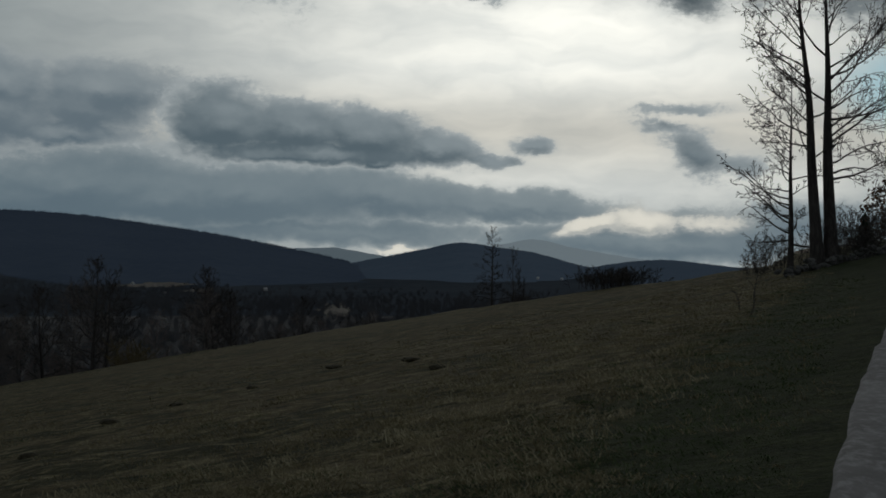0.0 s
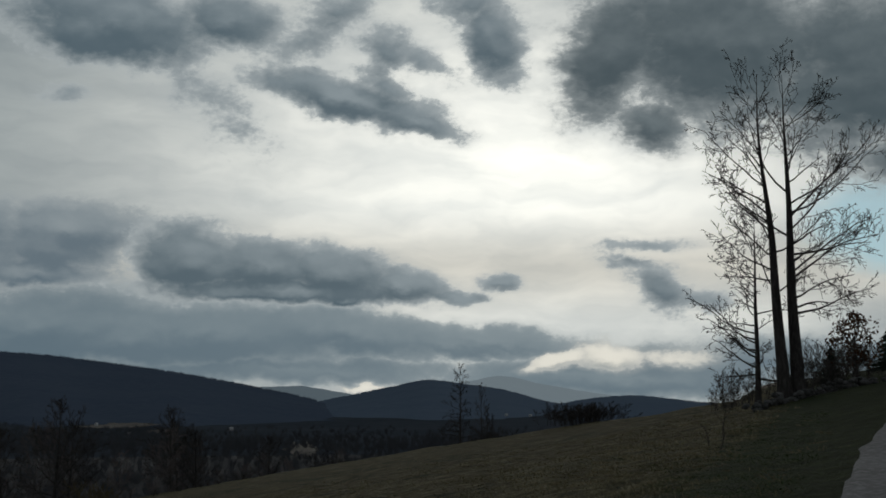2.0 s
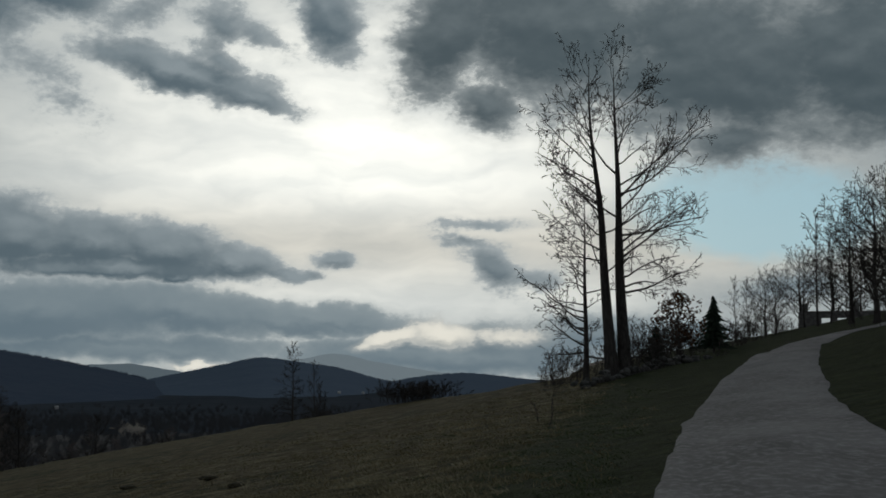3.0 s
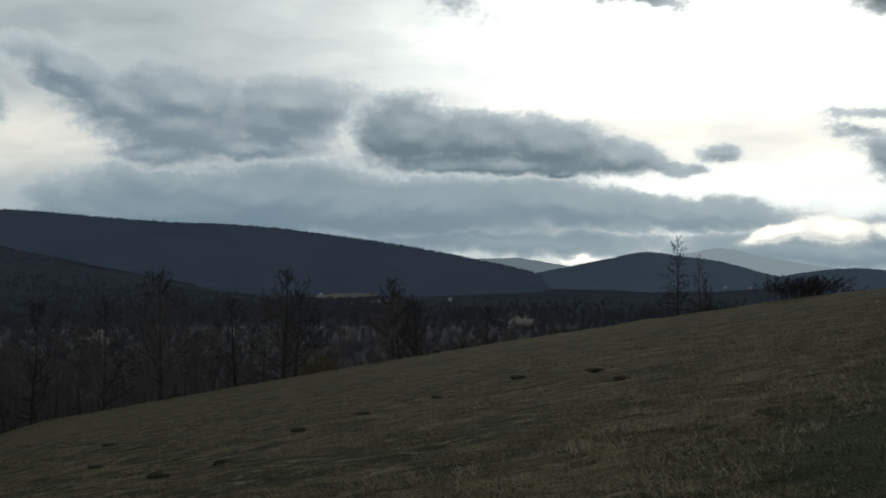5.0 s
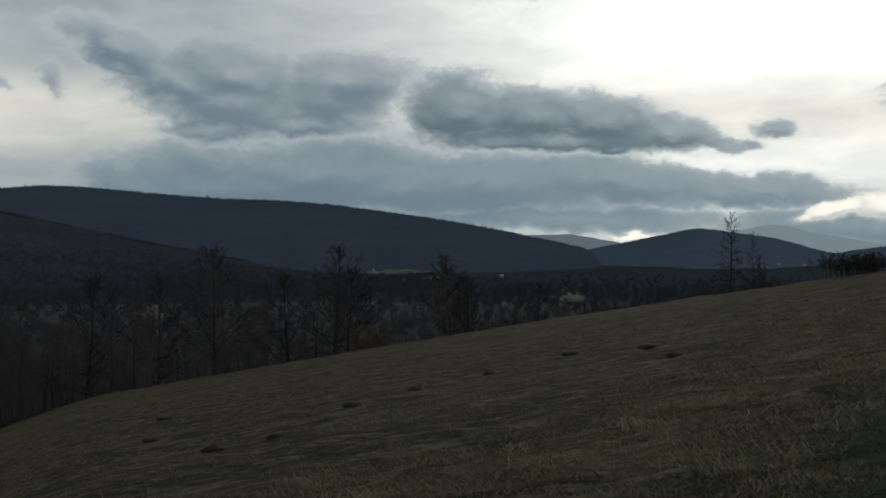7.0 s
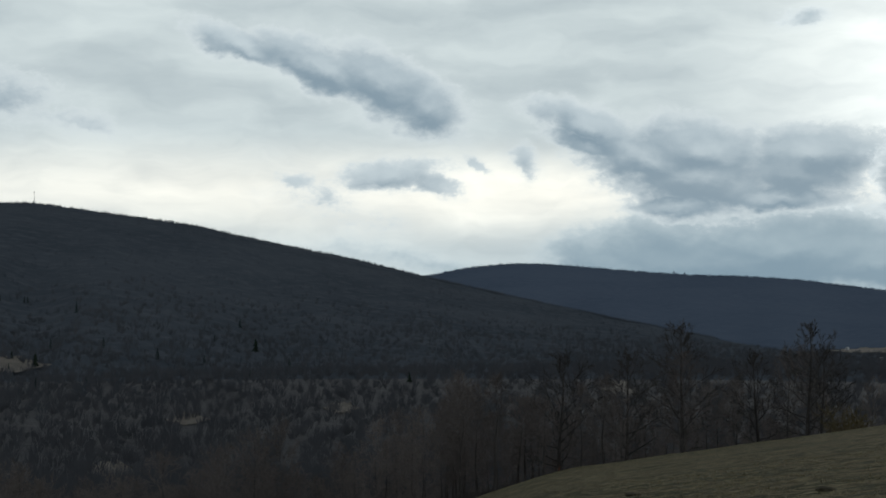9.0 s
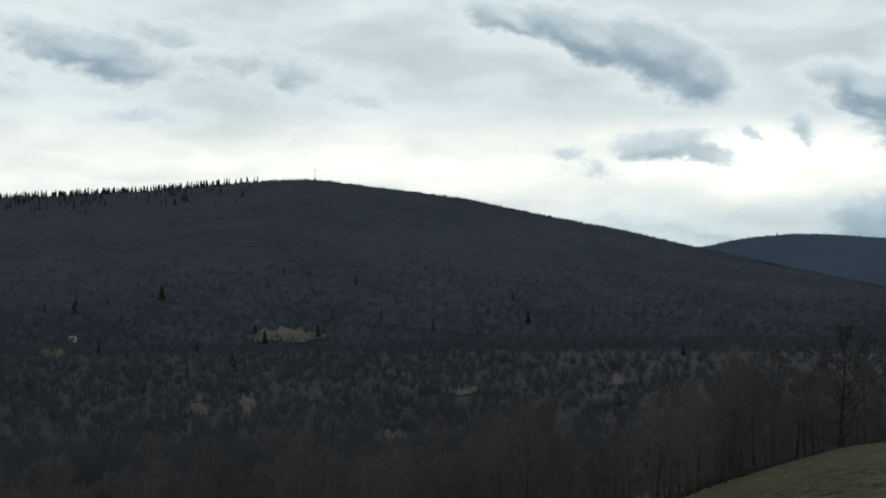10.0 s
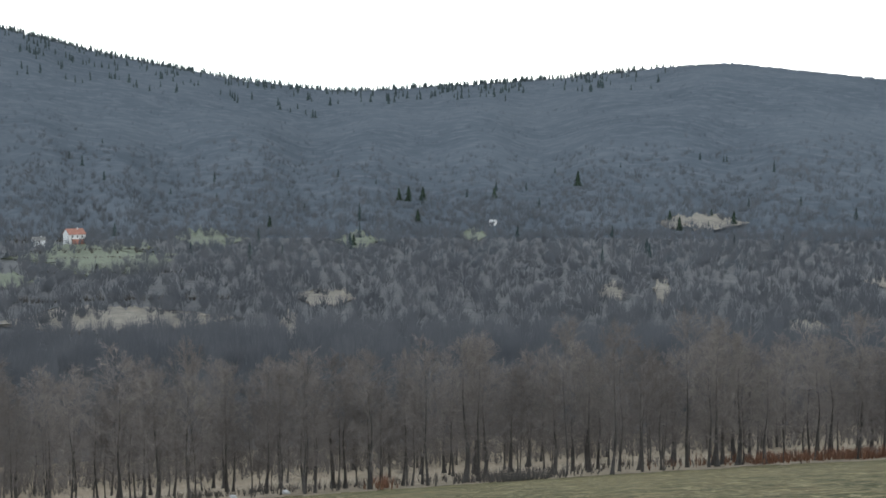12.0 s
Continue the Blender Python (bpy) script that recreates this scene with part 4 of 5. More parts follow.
scrub("russet_undergrowth", 1, RUST_SCRUB, ((-41.5, 158, 2.0, 420), (-38, 160, 1.6, 260), (-44.6, 155, 0.25, 50), (-60.6, 140, 0.3, 40), (-46.5, 160, 1.5, 60), (-23, 172, 1.5, 90)), 1.5, "russet bracken and young beech under the trees")
scrub("brown_undergrowth", 2, TWIG, ((-55, 140, 1.2, 240), (-66, 150, 8, 420), (-30, 172, 4, 700), (-20, 176, 3, 800), (-14, 168, 2.5, 600), (-45, 170, 6, 260), (-8, 156, 2.5, 260), (-4.5, 140, 2.5, 160)), 1.3, "brown leafless undergrowth along the wood's edge")

# ---- woods and meadows of the valley and the mountain ----
MEADOWS = (  # direction, height, half width, half height in degrees, green or tan
    (-47.3, -2.35, 1.9, 0.30, 0), (-51.0, -5.2, 0.7, 0.35, 0), (-48.9, -5.1, 0.35, 0.6, 0), (-63.0, -5.5, 1.3, 0.35, 0), (-71.5, -6.3, 4.6, 0.55, 0),
    (-72.4, -3.75, 2.7, 0.62, 1), (-67.8, -3.0, 1.6, 0.30, 1), (-56.8, -2.9, 0.6, 0.22, 1), (-61.5, -3.1, 1.2, 0.26, 1),
    (-64.5, -6.9, 0.6, 0.7, 0), (-33.6, -4.2, 0.75, 0.22, 0), (-40.0, -4.6, 0.8, 0.22, 0), (-43.0, -6.7, 1.2, 0.4, 0), (-12.0, -1.72, 1.6, 0.09, 0),
    (-10.2, -1.95, 0.9, 0.06, 0), (-4.6, -2.75, 0.8, 0.25, 0), (-22.0, -3.4, 0.8, 0.35, 0), (-75.8, -4.6, 1.0, 0.3, 1))


def in_meadow(az, el):
    return any(((az - a) / ha) ** 2 + ((el - e) / he) ** 2 < 0.42 + 0.5 * noise.noise((az * 2.3, el * 5.0, 8)) for a, e, ha, he, _ in MEADOWS)


def build_meadow(az, el, ha, he, green, seed):
    cols, rows, verts, faces = 26, 6, [], []
    for i in range(cols + 1):
        for j in range(rows + 1):
            u, v = 2 * i / cols - 1, 2 * j / rows - 1
            wide = 1 - 0.35 * v * v + 0.4 * noise.noise((v * 2.0, seed * 3.1, u)) + 0.25 * noise.noise((v * 7.0, seed * 1.3, 2))
            tall = 1 - 0.75 * u ** 4 + 0.6 * noise.noise((u * 3.5, seed * 2.3, 5)) + 0.5 * noise.noise((u * 11, seed * 4.7, v))
            a = az + ha * u * wide + ha * 0.3 * v * noise.noise((seed * 1.9, 0, 3))
            r, z = seen_at(a, el + he * v * tall, 280)
            x, y = spot_at(a, r)
            verts.append((x, y, z + (0.7 if z <= ground_z(x, y) + 0.01 else 1.9)))
    for i in range(cols):
        for j in range(rows):
            k = i * (rows + 1) + j
            faces.append((k, k + 1, k + rows + 2, k + rows + 1)[::-1])
    ob = mesh_object("meadow", verts, faces, GREEN_MEADOW if green else TAN_MEADOW, smooth=True)
    tagged(ob, "small green meadow among the hedges below the mountain" if green else "pale tan winter meadow among the leafless woods", "meadow", "valley meadows")


for i, row in enumerate(MEADOWS):
    build_meadow(*row, i)


def far_wood(name, mat, seed, count, az_lo, az_hi, pick, tall, wide, blades, stem, label):
    """Countless leafless crowns, each a small fan of stems."""
    rg = random.Random(seed)
    v, f = [], []
    for _ in range(count):
        az = rg.uniform(az_lo, az_hi)
        got = pick(rg, az)
        if got is None:
            continue
        r, z = got
        x, y = spot_at(az, r)
        if in_meadow(az, math.degrees(math.atan2(z + 2 - EYE, r))):
            continue
        h = tall * rg.uniform(0.6, 1.15)
        for b in range(blades):
            k, a = len(v), rg.uniform(0, 6.283)
            lift, s = rg.uniform(-0.75, 1.0), stem * rg.uniform(0.6, 1.4)
            lean = wide * math.sqrt(max(0.0, 1 - lift * lift)) * rg.uniform(0.6, 1.0)
            top = h * (0.60 + 0.40 * lift)
            lx, ly = lean * math.cos(a), lean * math.sin(a)
            base = h * rg.uniform(0.1, 0.45)
            px, py = math.cos(radians(az)) * s, -math.sin(radians(az)) * s
            v += [(x + lx * 0.3 - px, y + ly * 0.3 - py, z + base - 0.5), (x + lx * 0.3 + px, y + ly * 0.3 + py, z + base - 0.5), (x + lx + px, y + ly + py, z + top)]
            f.append((k, k + 1, k + 2))
    return tagged(mesh_object(name, v, f, mat), label, "woodland", kind="stuff")


def valley_spot(rg, az):
    near = ease(-az, 18, 30)
    r = between(az, BROW) + 90 + 140 * (1 - near) + (1600 - 550 * near) * (1 - math.sqrt(1 - rg.random()))
    x, y = spot_at(az, r)
    if noise.noise((x * 0.006, y * 0.006, 2)) < -0.5:
        return None
    return r, land_z(az, r)


def slope_spot(key, lo, hi):
    def pick(rg, az):
        h = HILLS[key]
        crest, foot = between(az, h["crest"]), between(az, h["foot"])
        r = foot + (lo + (hi - lo) * rg.random()) * (crest - foot)
        return r, hill_z(key, az, r) - 3.5
    return pick


def foothill_spot(rg, az):
    h = HILLS["A"]
    crest, foot = between(az, h["crest"]), between(az, h["foot"])
    r = foot - 330 + 1000 * (rg.random() + rg.random()) / 2
    return r, land_z(az, r) - 1


far_wood("valley_woods", FAR_TWIG, 1, 13000, -82, 12, valley_spot, 9, 4.0, 24, 0.13, "leafless woods filling the valley floor in a haze-greyed colour")
far_wood("mountain_woods", WOODED_HAZED, 2, 9000, -80, -9, slope_spot("A", 0.0, 0.98), 9, 5.0, 7, 0.35, "bare beech woods clothing the mountain")
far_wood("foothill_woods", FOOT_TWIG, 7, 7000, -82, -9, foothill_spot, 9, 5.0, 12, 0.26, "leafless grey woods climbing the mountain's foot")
far_wood("crest_woods", WOODED_HAZED, 3, 3800, -80, -18, slope_spot("A", 0.985, 1.004), 9, 4.5, 14, 0.4, "bare treetops along the mountain's crest")
far_wood("ridge_woods", WOODED_FAR_HAZE, 4, 2600, -33, -4, slope_spot("B", 0.985, 1.003), 11, 5.5, 12, 0.55, "bare treetops along the farther ridge")
far_wood("hilltop_woods", WOODED_BLUE_HAZE, 5, 1500, -4.5, 8, slope_spot("C", 0.985, 1.003), 8, 5, 9, 0.6, "bare treetops along the rounded hill")
far_wood("low_hill_woods", WOODED_BLUE_HAZE, 6, 1000, 4.5, 14, slope_spot("E", 0.985, 1.003), 8, 5, 9, 0.6, "bare treetops along the low hill")


def spruce_wood(name, mat, seed, places, label):
    rg = random.Random(seed)
    v, f = [], []
    for az, r, z, h in places:
        x, y = spot_at(az, r)
        a, b = spruce_geometry(rg, h, h * rg.uniform(0.16, 0.25), 6, 8)
        k = len(v)
        v += [(x + p[0], y + p[1], z + p[2] - 0.5) for p in a]
        f += [tuple(i + k for i in q) for q in b]
    return tagged(mesh_object(name, v, f, mat), label, "woodland", kind="stuff")


def spruce_places():
    rg = random.Random(9)
    out = []
    for _ in range(1900):
        az = -80 + 31.5 * rg.random()
        dense = 1.0 if az < -50 else 0.35
        if rg.random() > dense:
            continue
        t = 0.99 + 0.012 * rg.random() if rg.random() < 0.42 else 1.0 - 0.40 * rg.random() ** 1.7 * (1 if az < -62 else 0.75)
        if t < 0.98 and noise.noise((az * 0.6, t * 14, 1)) < 0.0:
            continue
        h = HILLS["A"]
        crest, foot = between(az, h["crest"]), between(az, h["foot"])
        r = foot + t * (crest - foot)
        out.append((az, r, hill_z("A", az, r), rg.uniform(8, 17)))
    for _ in range(50):
        az = rg.uniform(-82, -30)
        r = rg.uniform(700, 1500)
        out.append((az, r, land_z(az, r), rg.uniform(6, 12)))
    return out


spruce_wood("mountain_spruces", HAZED_NEEDLES, 4, spruce_places(), "dark spruces scattered over the mountain and its crest")
rg_b = random.Random(12)
spruce_wood("ridge_spruces", WOODED_FAR_HAZE, 5, [(a, 3890, hill_z("B", a, 3890), rg_b.uniform(9, 14)) for a in [rg_b.uniform(-29, -15) for _ in range(14)]], "few spruces standing out of the farther ridge")

clearing_spruce = spruce("spruce", 8, 13, 3.8, 10, "dark spruce standing alone by the pale clearing", "valley spruces")
for i, (az, el, s) in enumerate(((-48.2, -2.75, 1.0), (-46.0, -2.45, 0.9), (-46.9, -2.1, 0.5), (-48.6, -2.3, 0.7), (-58.9, -1.5, 1.0), (-59.5, -1.55, 1.1), (-59.9, -1.5, 0.9), (-55.9, -1.4, 0.8), (-59.1, -2.4, 0.9), (-61.8, -3.4, 0.8), (-52.4, -0.9, 1.1), (-65.3, -2.6, 0.8), (-37.2, -1.9, 0.9), (-30.8, -3.2, 0.7))):
    ob = clearing_spruce if i == 0 else copy_thing(clearing_spruce, Matrix.Identity(4))
    r, z = seen_at(az, el, 280)
    x, y = spot_at(az, r)
    ob.matrix_basis = pose(x, y, z + 1.2, 0, 0, i * 50) @ Matrix.Diagonal((s * r / 1150, s * r / 1150, s * r / 1150, 1))



def hedgerows():
    """Lines of low bushes and small trees between the meadows by the farmhouse."""
    rg = random.Random(21)
    v, f = [], []
    for az0, az1, el, n, tall in ((-74.9, -69.8, -3.42, 46, 2.2), (-75.6, -70.2, -3.75, 50, 2.0), (-75.2, -68.5, -4.35, 60, 2.6), (-76, -67, -5.5, 70, 4.0), (-75.5, -66.5, -6.9, 60, 3.5), (-69.2, -66.2, -2.75, 24, 3.5), (-74.6, -69.5, -3.55, 9, 6.0), (-76, -73.6, -3.05, 18, 6.0)):
        for i in range(n):
            az = az0 + (az1 - az0) * (i + rg.random()) / n
            r, z = seen_at(az, el + 0.05 * noise.noise((az * 2, el, 0)), 280)
            x, y = spot_at(az, r)
            h = tall * rg.uniform(0.5, 1.2)
            for _ in range(16):
                k, a, s, t = len(v), rg.uniform(0, 6.283), 0.13 * rg.uniform(0.6, 1.4), rg.uniform(-0.6, 1.0)
                q = h * 0.5 * math.sqrt(1 - t * t) * rg.uniform(0.6, 1.0)
                px, py = math.cos(radians(az)) * s, -math.sin(radians(az)) * s
                v += [(x - px, y - py, z), (x + px, y + py, z), (x + q * math.cos(a), y + q * math.sin(a), z + h * (0.6 + 0.4 * t))]
                f.append((k, k + 1, k + 2))
    tagged(mesh_object("hedgerows", v, f, TWIG), "leafless hedgerows between the valley meadows", "hedge", kind="stuff")


hedgerows()

# ---- buildings ----
def box(bm, x0, y0, z0, x1, y1, z1):
    m = Matrix.Translation(((x0 + x1) / 2, (y0 + y1) / 2, (z0 + z1) / 2)) @ Matrix.Diagonal((x1 - x0, y1 - y0, z1 - z0, 1))
    bmesh.ops.create_cube(bm, size=1, matrix=m)
    return bm


def farmhouse(name, wide, deep, storey, rise, roof_mat, label, windows):
    root = new(name)
    bm = bmesh.new()
    a, b = wide / 2, deep / 2
    lo = [bm.verts.new(p) for p in ((-a, -b, -1.5), (a, -b, -1.5), (a, b, -1.5), (-a, b, -1.5))]
    hi = [bm.verts.new(p) for p in ((-a, -b, storey), (a, -b, storey), (a, b, storey), (-a, b, storey))]
    g0, g1 = bm.verts.new((-a, 0, storey + rise)), bm.verts.new((a, 0, storey + rise))
    for q in ((lo[0], lo[1], hi[1], hi[0]), (lo[1], lo[2], hi[2], g1, hi[1]), (lo[2], lo[3], hi[3], hi[2]), (lo[3], lo[0], hi[0], g0, hi[3]), (hi[0], hi[1], g1, g0), (hi[3], g0, g1, hi[2])):
        bm.faces.new(q)
    part("wall", bm, WHITE_WALL, root)
    for s in (-1, 1):
        bm = bmesh.new()
        n = Vector((0, s * rise, b)).normalized() * 0.18
        e0, e1 = Vector((0, 0, storey + rise + 0.06)), Vector((0, s * (b + 0.5), storey - 0.5 * rise / b + 0.06))
        pts = [Vector((x, 0, 0)) + p + o for o in (Vector((0, 0, 0)), n) for x, p in ((-a - 0.4, e0), (a + 0.4, e0), (a + 0.4, e1), (-a - 0.4, e1))]
        vs = [bm.verts.new(p) for p in pts]
        for q in ((0, 1, 2, 3), (7, 6, 5, 4), (0, 4, 5, 1), (1, 5, 6, 2), (2, 6, 7, 3), (3, 7, 4, 0)):
            bm.faces.new([vs[i] for i in q])
        bmesh.ops.recalc_face_normals(bm, faces=bm.faces)
        part("roof", bm, roof_mat, root)
    part("chimney", box(bmesh.new(), a * 0.3, -0.9, storey + rise * 0.5, a * 0.3 + 0.6, -0.3, storey + rise + 0.9), WHITE_WALL, root)
    for x, z in windows:
        part("window", box(bmesh.new(), x - 0.5, -b - 0.05, z, x + 0.5, -b + 0.05, z + 1.3), DARK_OPENING, root)
    return tagged(root, label, "house")


def settle(ob, az, el, turn, scale=1.0):
    r, z = seen_at(az, el, 280)
    x, y = spot_at(az, r)
    ob.matrix_basis = pose(x, y, z + 1.6, 0, 0, -az + turn) @ Matrix.Diagonal((scale * r / 930,) * 3 + (1,))


home = farmhouse("farmhouse", 11.5, 9.5, 5.4, 3.4, ROOF_TILE, "white farmhouse with a red tiled roof by green meadows", ((-3.4, 3.2), (0, 3.2), (3.4, 3.2), (-3.4, 0.8), (3.4, 0.8)))
settle(home, -73.2, -3.15, 24)
part("porch", box(bmesh.new(), -3.8, -6.6, -1.5, 4.6, -4.75, 2.2), ROOF_TILE, home, "lower red lean-to roof")
cottage = farmhouse("cottage", 7, 5.5, 3.0, 2.4, WHITE_WALL, "small white cottage among bare trees", ((-1.6, 1.0), (1.6, 1.0)))
settle(cottage, -55.95, -2.5, -30, 0.6)
shed = farmhouse("shed", 8, 6, 2.4, 2.0, OLD_STONE, "low grey shed beside the farmhouse", ((0, 0.8),))
settle(shed, -74.6, -3.2, 10)
hamlet = farmhouse("cottage", 8, 6, 3.2, 2.6, WHITE_WALL, "distant white cottage on the valley side", ((-1.8, 1.0), (1.8, 1.0)))
settle(hamlet, -7.5, -1.95, 15, 0.3)
for az, el, turn, s in ((3.9, -1.4, 40, 0.22), (4.9, -1.42, -30, 0.2), (-12.9, -1.7, 60, 0.26), (-11.6, -2.1, -20, 0.22)):
    settle(copy_thing(hamlet, Matrix.Identity(4)), az, el, turn, s)


def roofless_ruin():
    """Two long walls with window openings, no roof left."""
    root = new("ruined_house")
    w2, d2, top = 4.2, 2.6, 2.55
    for y, holes in ((-d2, ((-2.6, -1.75), (-1.35, -0.25), (1.7, 2.9))), (d2, ((-2.9, -1.6), (-1.3, 0.0), (1.6, 3.1)))):
        bm = bmesh.new()
        xs = [-w2] + [x for h in holes for x in h] + [w2]
        box(bm, -w2, y - 0.25, -1.6, w2, y + 0.25, 1.45)
        box(bm, -w2, y - 0.25, 2.12, w2, y + 0.25, top)
        for i in range(0, len(xs), 2):
            box(bm, xs[i], y - 0.25, 1.45, xs[i + 1], y + 0.25, 2.12)
        part("wall", bm, OLD_STONE, root)
    for x in (-w2, w2):
        part("end_wall", box(bmesh.new(), x - 0.25, -d2 + 0.25, -1.6, x + 0.25, d2 - 0.25, top - 0.02), OLD_STONE, root)
    for x, h in ((-w2 + 0.25, 1.0), (0.2, 1.3)):
        bm = box(bmesh.new(), x - 0.25, -0.3, top - 0.8, x + 0.25, 0.3, top + h * 0.75)
        part("chimney", bm, OLD_STONE, root)
    return tagged(root, "roofless stone ruin with empty window openings by the track", "ruin")


ruin = roofless_ruin()
rx, ry = spot_at(25.0, 98)
ruin.matrix_basis = pose(rx, ry, 2.75, 0, 0, -24) @ Matrix.Diagonal((0.82, 0.82, 0.82, 1))


def lattice_mast(tall):
    root = new("radio_mast")
    v, f = [], []
    for k in range(3):
        a = k * 2.094
        tube(v, f, [Vector((0.9 * math.cos(a), 0.9 * math.sin(a), -4)), Vector((0.35 * math.cos(a), 0.35 * math.sin(a), tall))], [0.16, 0.12], 4)
        mesh_object("leg", v, f, STEEL, root)
        v, f = [], []
    for i in range(12):
        z, q = tall * i / 12, 0.9 - 0.55 * i / 12
        for k in range(3):
            a, b = k * 2.094, (k + 1) * 2.094
            tube(v, f, [Vector((q * math.cos(a), q * math.sin(a), z)), Vector((q * math.cos(b), q * math.sin(b), z + tall / 12))], [0.07, 0.07], 3)
    mesh_object("bracing", v, f, STEEL, root)
    bm = bmesh.new()
    bmesh.ops.create_cone(bm, cap_ends=True, segments=10, radius1=0.9, radius2=0.9, depth=2.2, matrix=Matrix.Translation((0, 0, tall - 1.6)))
    part("antenna", bm, STEEL, root)
    return tagged(root, "slender steel radio mast on the mountain's top", "mast")


mast = lattice_mast(24)
mx, my = spot_at(-46.12, 2795)
mast.matrix_basis = pose(mx, my, hill_z("A", -46.12, 2795))

# ---- stones, soil and grass ----


def stone_mesh(seed, size):
    rg = random.Random(seed)
    bm = bmesh.new()
    bmesh.ops.create_icosphere(bm, subdivisions=1, radius=size)
    for p in bm.verts:
        p.co = Vector((p.co.x * 1.25, p.co.y, p.co.z * 0.7)) * rg.uniform(0.78, 1.18)
    me = bpy.data.meshes.new("stone")
    bm.to_mesh(me)
    bm.free()
    me.materials.append(STONE)
    return me


stone_kinds = [stone_mesh(i, 0.2) for i in range(6)]


def stone_row():
    """Field stones gathered in a low rambling row under the trees."""
    root = tagged(new("stone_heap"), "low rambling heap of grey field stones under the trees", "stones")
    ax, ay = spot_at(14.2, 51)
    az_ = ground_z(ax, ay)
    root.matrix_basis = pose(ax, ay, az_)
    rg = random.Random(31)
    for i in range(120):
        t = rg.random() ** 0.9
        az, r = 13.9 + 4.9 * t + rg.gauss(0, 0.15), 50.5 + 9.5 * t + rg.gauss(0, 0.5)
        x, y = spot_at(az, r)
        s = rg.uniform(0.35, 1.0)
        ob = new("stone", stone_kinds[i % 6])
        ob.parent = root
        ob.matrix_basis = pose(x - ax, y - ay, ground_z(x, y) - az_ + 0.06 * s + 0.25 * max(0, rg.gauss(0.3, 0.5)), rg.uniform(-20, 20), rg.uniform(-20, 20), rg.uniform(0, 360)) @ Matrix.Diagonal((s, s, s, 1))


stone_row()
pale = bpy.data.materials["lime_plaster"]
# two unidentified pale objects at the wood's edge, given the form of stones
for az, el, s in ((-66.9, -13.4, 0.5), (-64.7, -13.2, 0.55)):
    r = between(az, BROW) + 6
    x, y = spot_at(az, r)
    me = stone_mesh(int(-az), 0.7 * s)
    me.materials[0] = pale
    tagged(new("boulder", me), "pale rounded shape among the tree trunks", "boulder").matrix_basis = pose(x, y, ground_z(x, y) + 0.2, 0, 0, 30)

SOIL = material("dark_soil", ((0.035, 0.031, 0.018), (0.055, 0.046, 0.028), (0.085, 0.072, 0.044)), (2.0, 14.0), 0.95, 0.8, 16)


def molehill(seed, az, r, wide):
    bm = bmesh.new()
    bmesh.ops.create_icosphere(bm, subdivisions=3, radius=1)
    for p in bm.verts:
        k = 1 + 0.35 * noise.noise(p.co * 1.7 + Vector((seed, 0, 0))) + 0.15 * noise.noise(p.co * 5 + Vector((0, seed, 0)))
        p.co = Vector((p.co.x * wide * k, p.co.y * wide * 0.7 * k, p.co.z * 0.065 * k))
    me = bpy.data.meshes.new("molehill")
    bm.to_mesh(me)
    bm.free()
    me.materials.append(SOIL)
    x, y = spot_at(az, r)
    tagged(new("molehill", me), "low heap of dark thrown-up soil in the pasture", "molehill", "molehills").matrix_basis = pose(x, y, ground_z(x, y) + 0.02)


for i, (az, r, s) in enumerate(((-4.6, 38.4, 0.5), (-0.3, 30, 0.42), (-1.4, 34, 0.5), (-17.0, 24.5, 0.38), (-19.6, 23.5, 0.36), (-13.8, 31, 0.42), (-11.1, 34, 0.4), (-22.0, 31, 0.45), (-8.0, 36, 0.35), (-21.5, 44, 0.6))):
    molehill(i, az, r, s * 0.48)


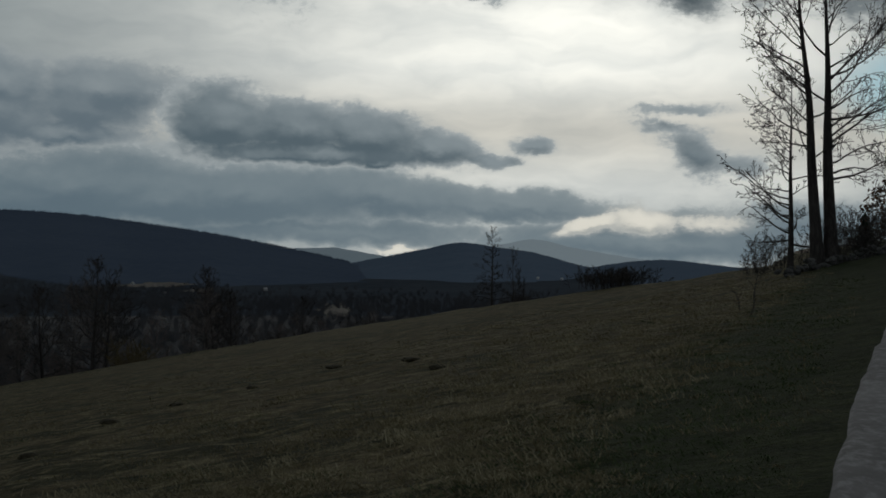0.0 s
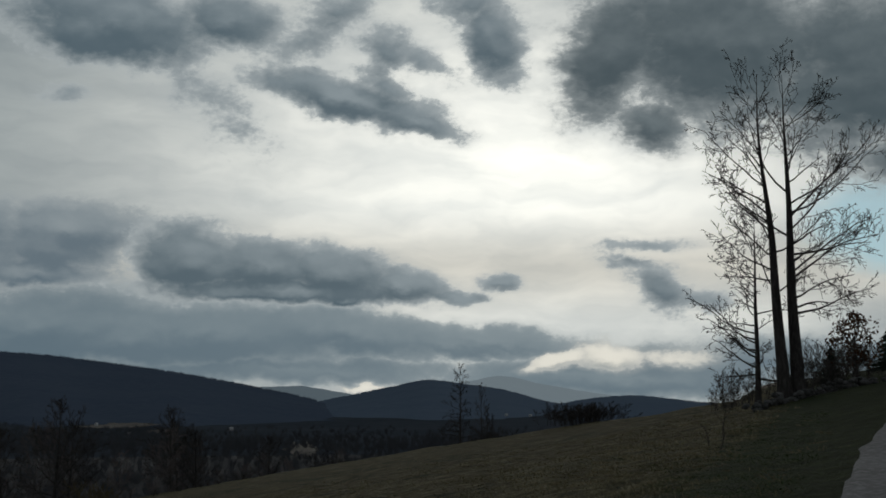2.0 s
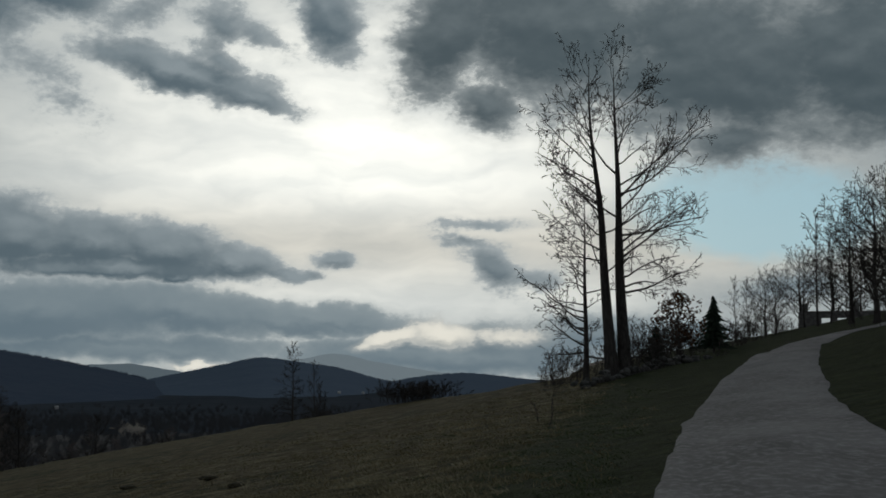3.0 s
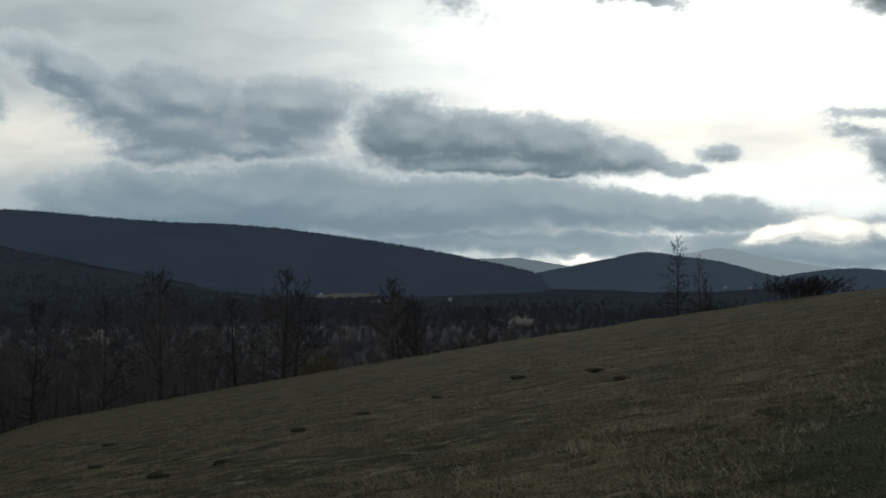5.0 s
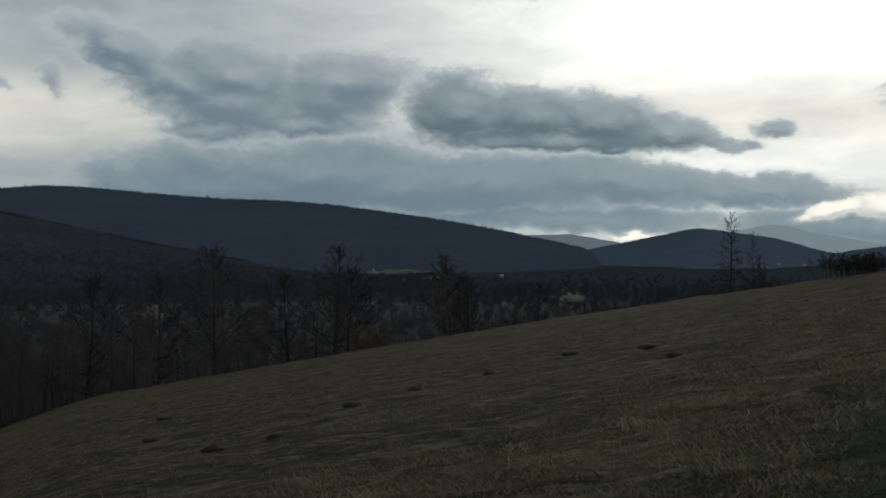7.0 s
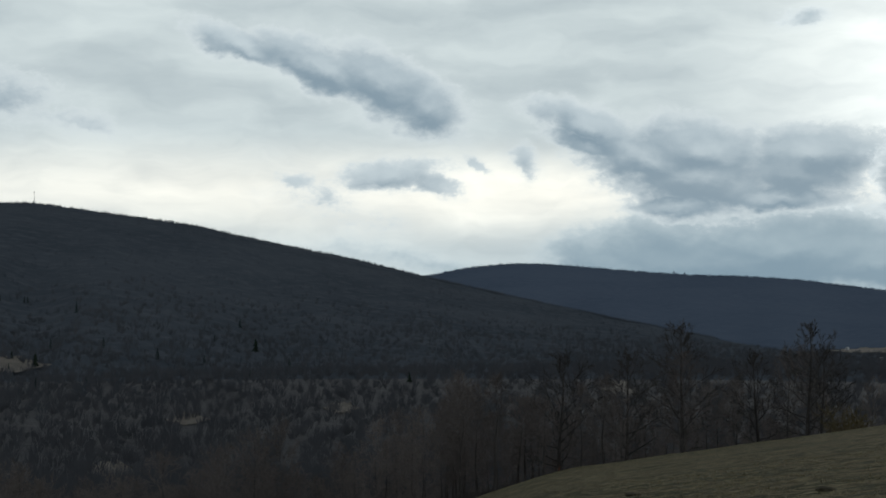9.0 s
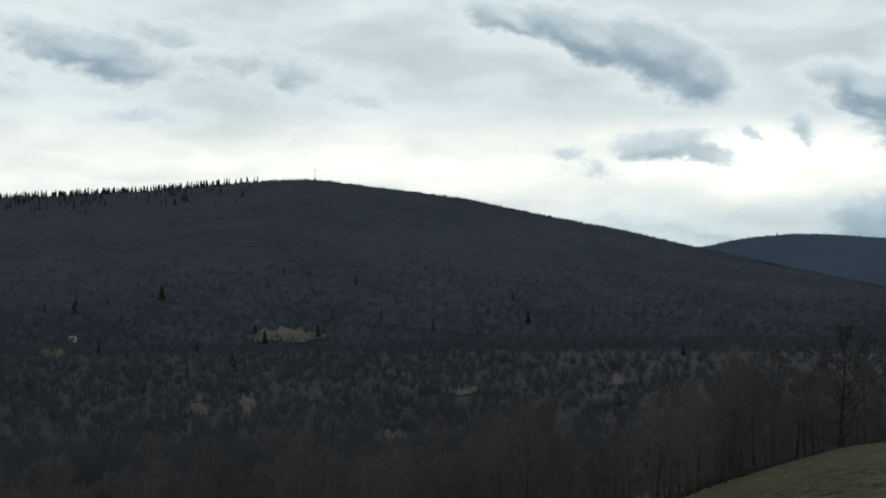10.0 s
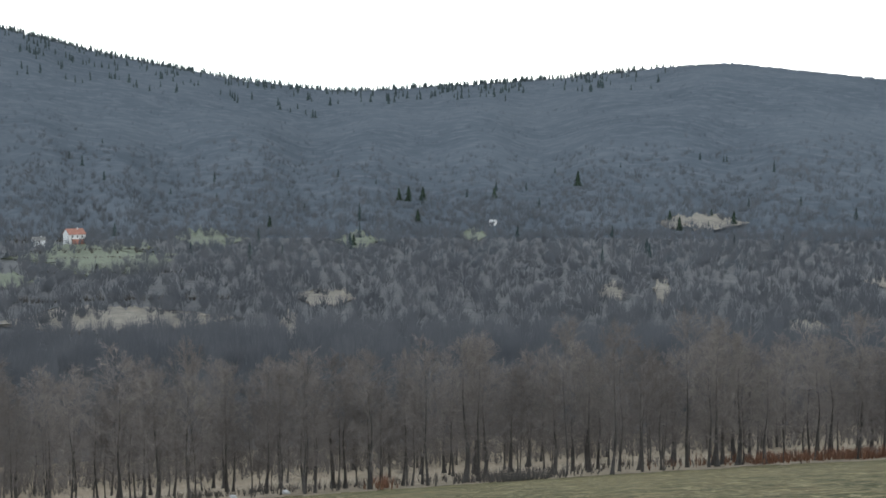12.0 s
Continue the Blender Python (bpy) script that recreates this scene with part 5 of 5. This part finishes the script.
def meadow_grass(name, mat, seed, clumps, spread, tall, blade, keep, label):
    """Tufts of bent blades over the near pasture."""
    rg = random.Random(seed)
    v, f = [], []
    for _ in range(clumps):
        az = rg.uniform(-31, 23)
        r = 6.2 * math.exp(rg.random() ** 0.9 * math.log(spread / 6.2))
        x, y = spot_at(az, r)
        if not keep(x, y, rg):
            continue
        z = ground_z(x, y) - 0.02
        wind, way = rg.uniform(0.2, 1.2), 4.0 * noise.noise((x * 0.5, y * 0.5, 12)) + rg.gauss(3.3, 0.5)
        wx, wy = math.cos(way) * wind, math.sin(way) * wind
        far = 1 + r / 30
        tuft = rg.uniform(0.4, 1.0) + 1.3 * rg.random() ** 4
        for _ in range(18):
            a, h = rg.uniform(0, 6.283), tall * tuft * rg.uniform(0.35, 1.1)
            bx, by = x + rg.gauss(0, 0.075) * far * tuft, y + rg.gauss(0, 0.055) * far * tuft
            s = blade * rg.uniform(0.5, 1.3) * far
            lx, ly = (math.cos(a) * 0.9 + wx) * h * 1.15, (math.sin(a) * 0.9 + wy) * h * 1.15
            px, py = math.cos(radians(az)) * s, -math.sin(radians(az)) * s
            up, tip = h * rg.uniform(0.34, 0.62), h * rg.uniform(0.12, 0.5)
            k = len(v)
            v += [(bx - px, by - py, z), (bx + px, by + py, z), (bx + lx * 0.4 + px * 0.7, by + ly * 0.4 + py * 0.7, z + up), (bx + lx * 0.4 - px * 0.7, by + ly * 0.4 - py * 0.7, z + up), (bx + lx, by + ly, z + tip)]
            f += [(k, k + 1, k + 2, k + 3), (k + 3, k + 2, k + 4)]
    return tagged(mesh_object(name, v, f, mat), label, "grass", kind="stuff")


def road_gap(x, y):
    return x - 0.33 * y + 0.3


def dry_here(x, y, rg):
    g = road_gap(x, y)
    n1 = noise.noise((x * 0.35, y * 0.5, 4)) + 0.5 * noise.noise((x * 1.1, y * 1.4, 8))
    return g < -2.2 + n1 and (n1 > -0.05 + 0.3 * rg.random() or (g > -7.5 + 3 * n1 and rg.random() < 0.55))


def green_here(x, y, rg):
    g = road_gap(x, y)
    return -0.4 > g > -3.4 + 1.2 * noise.noise((x * 0.4, y * 0.4, 1)) or (g < -3 and noise.noise((x * 0.5, y * 0.5, 14)) > 0.42)


meadow_grass("dry_grass", STRAW, 1, 13000, 60, 0.10, 0.0038, dry_here, "bleached dry grass tussocks bent over by the winter")
meadow_grass("long_grass", BLEACHED, 5, 12000, 55, 0.115, 0.0042, lambda x, y, rg: -8.5 + 2.5 * noise.noise((x * 0.3, y * 0.3, 6)) < road_gap(x, y) < -2.4 + noise.noise((x * 0.5, y * 0.5, 2)) and noise.noise((x * 0.9, y * 1.2, 9)) > 0.10 + 0.2 * rg.random(), "long bleached grass in a band beside the green verge")
meadow_grass("green_grass", GREEN, 2, 7000, 40, 0.05, 0.004, green_here, "short green grass on the verge of the track")
meadow_grass("verge_grass", STRAW, 3, 900, 40, 0.12, 0.0022, lambda x, y, rg: -3.5 < road_gap(x, y) < -0.3, "stray bleached stalks in the green verge")
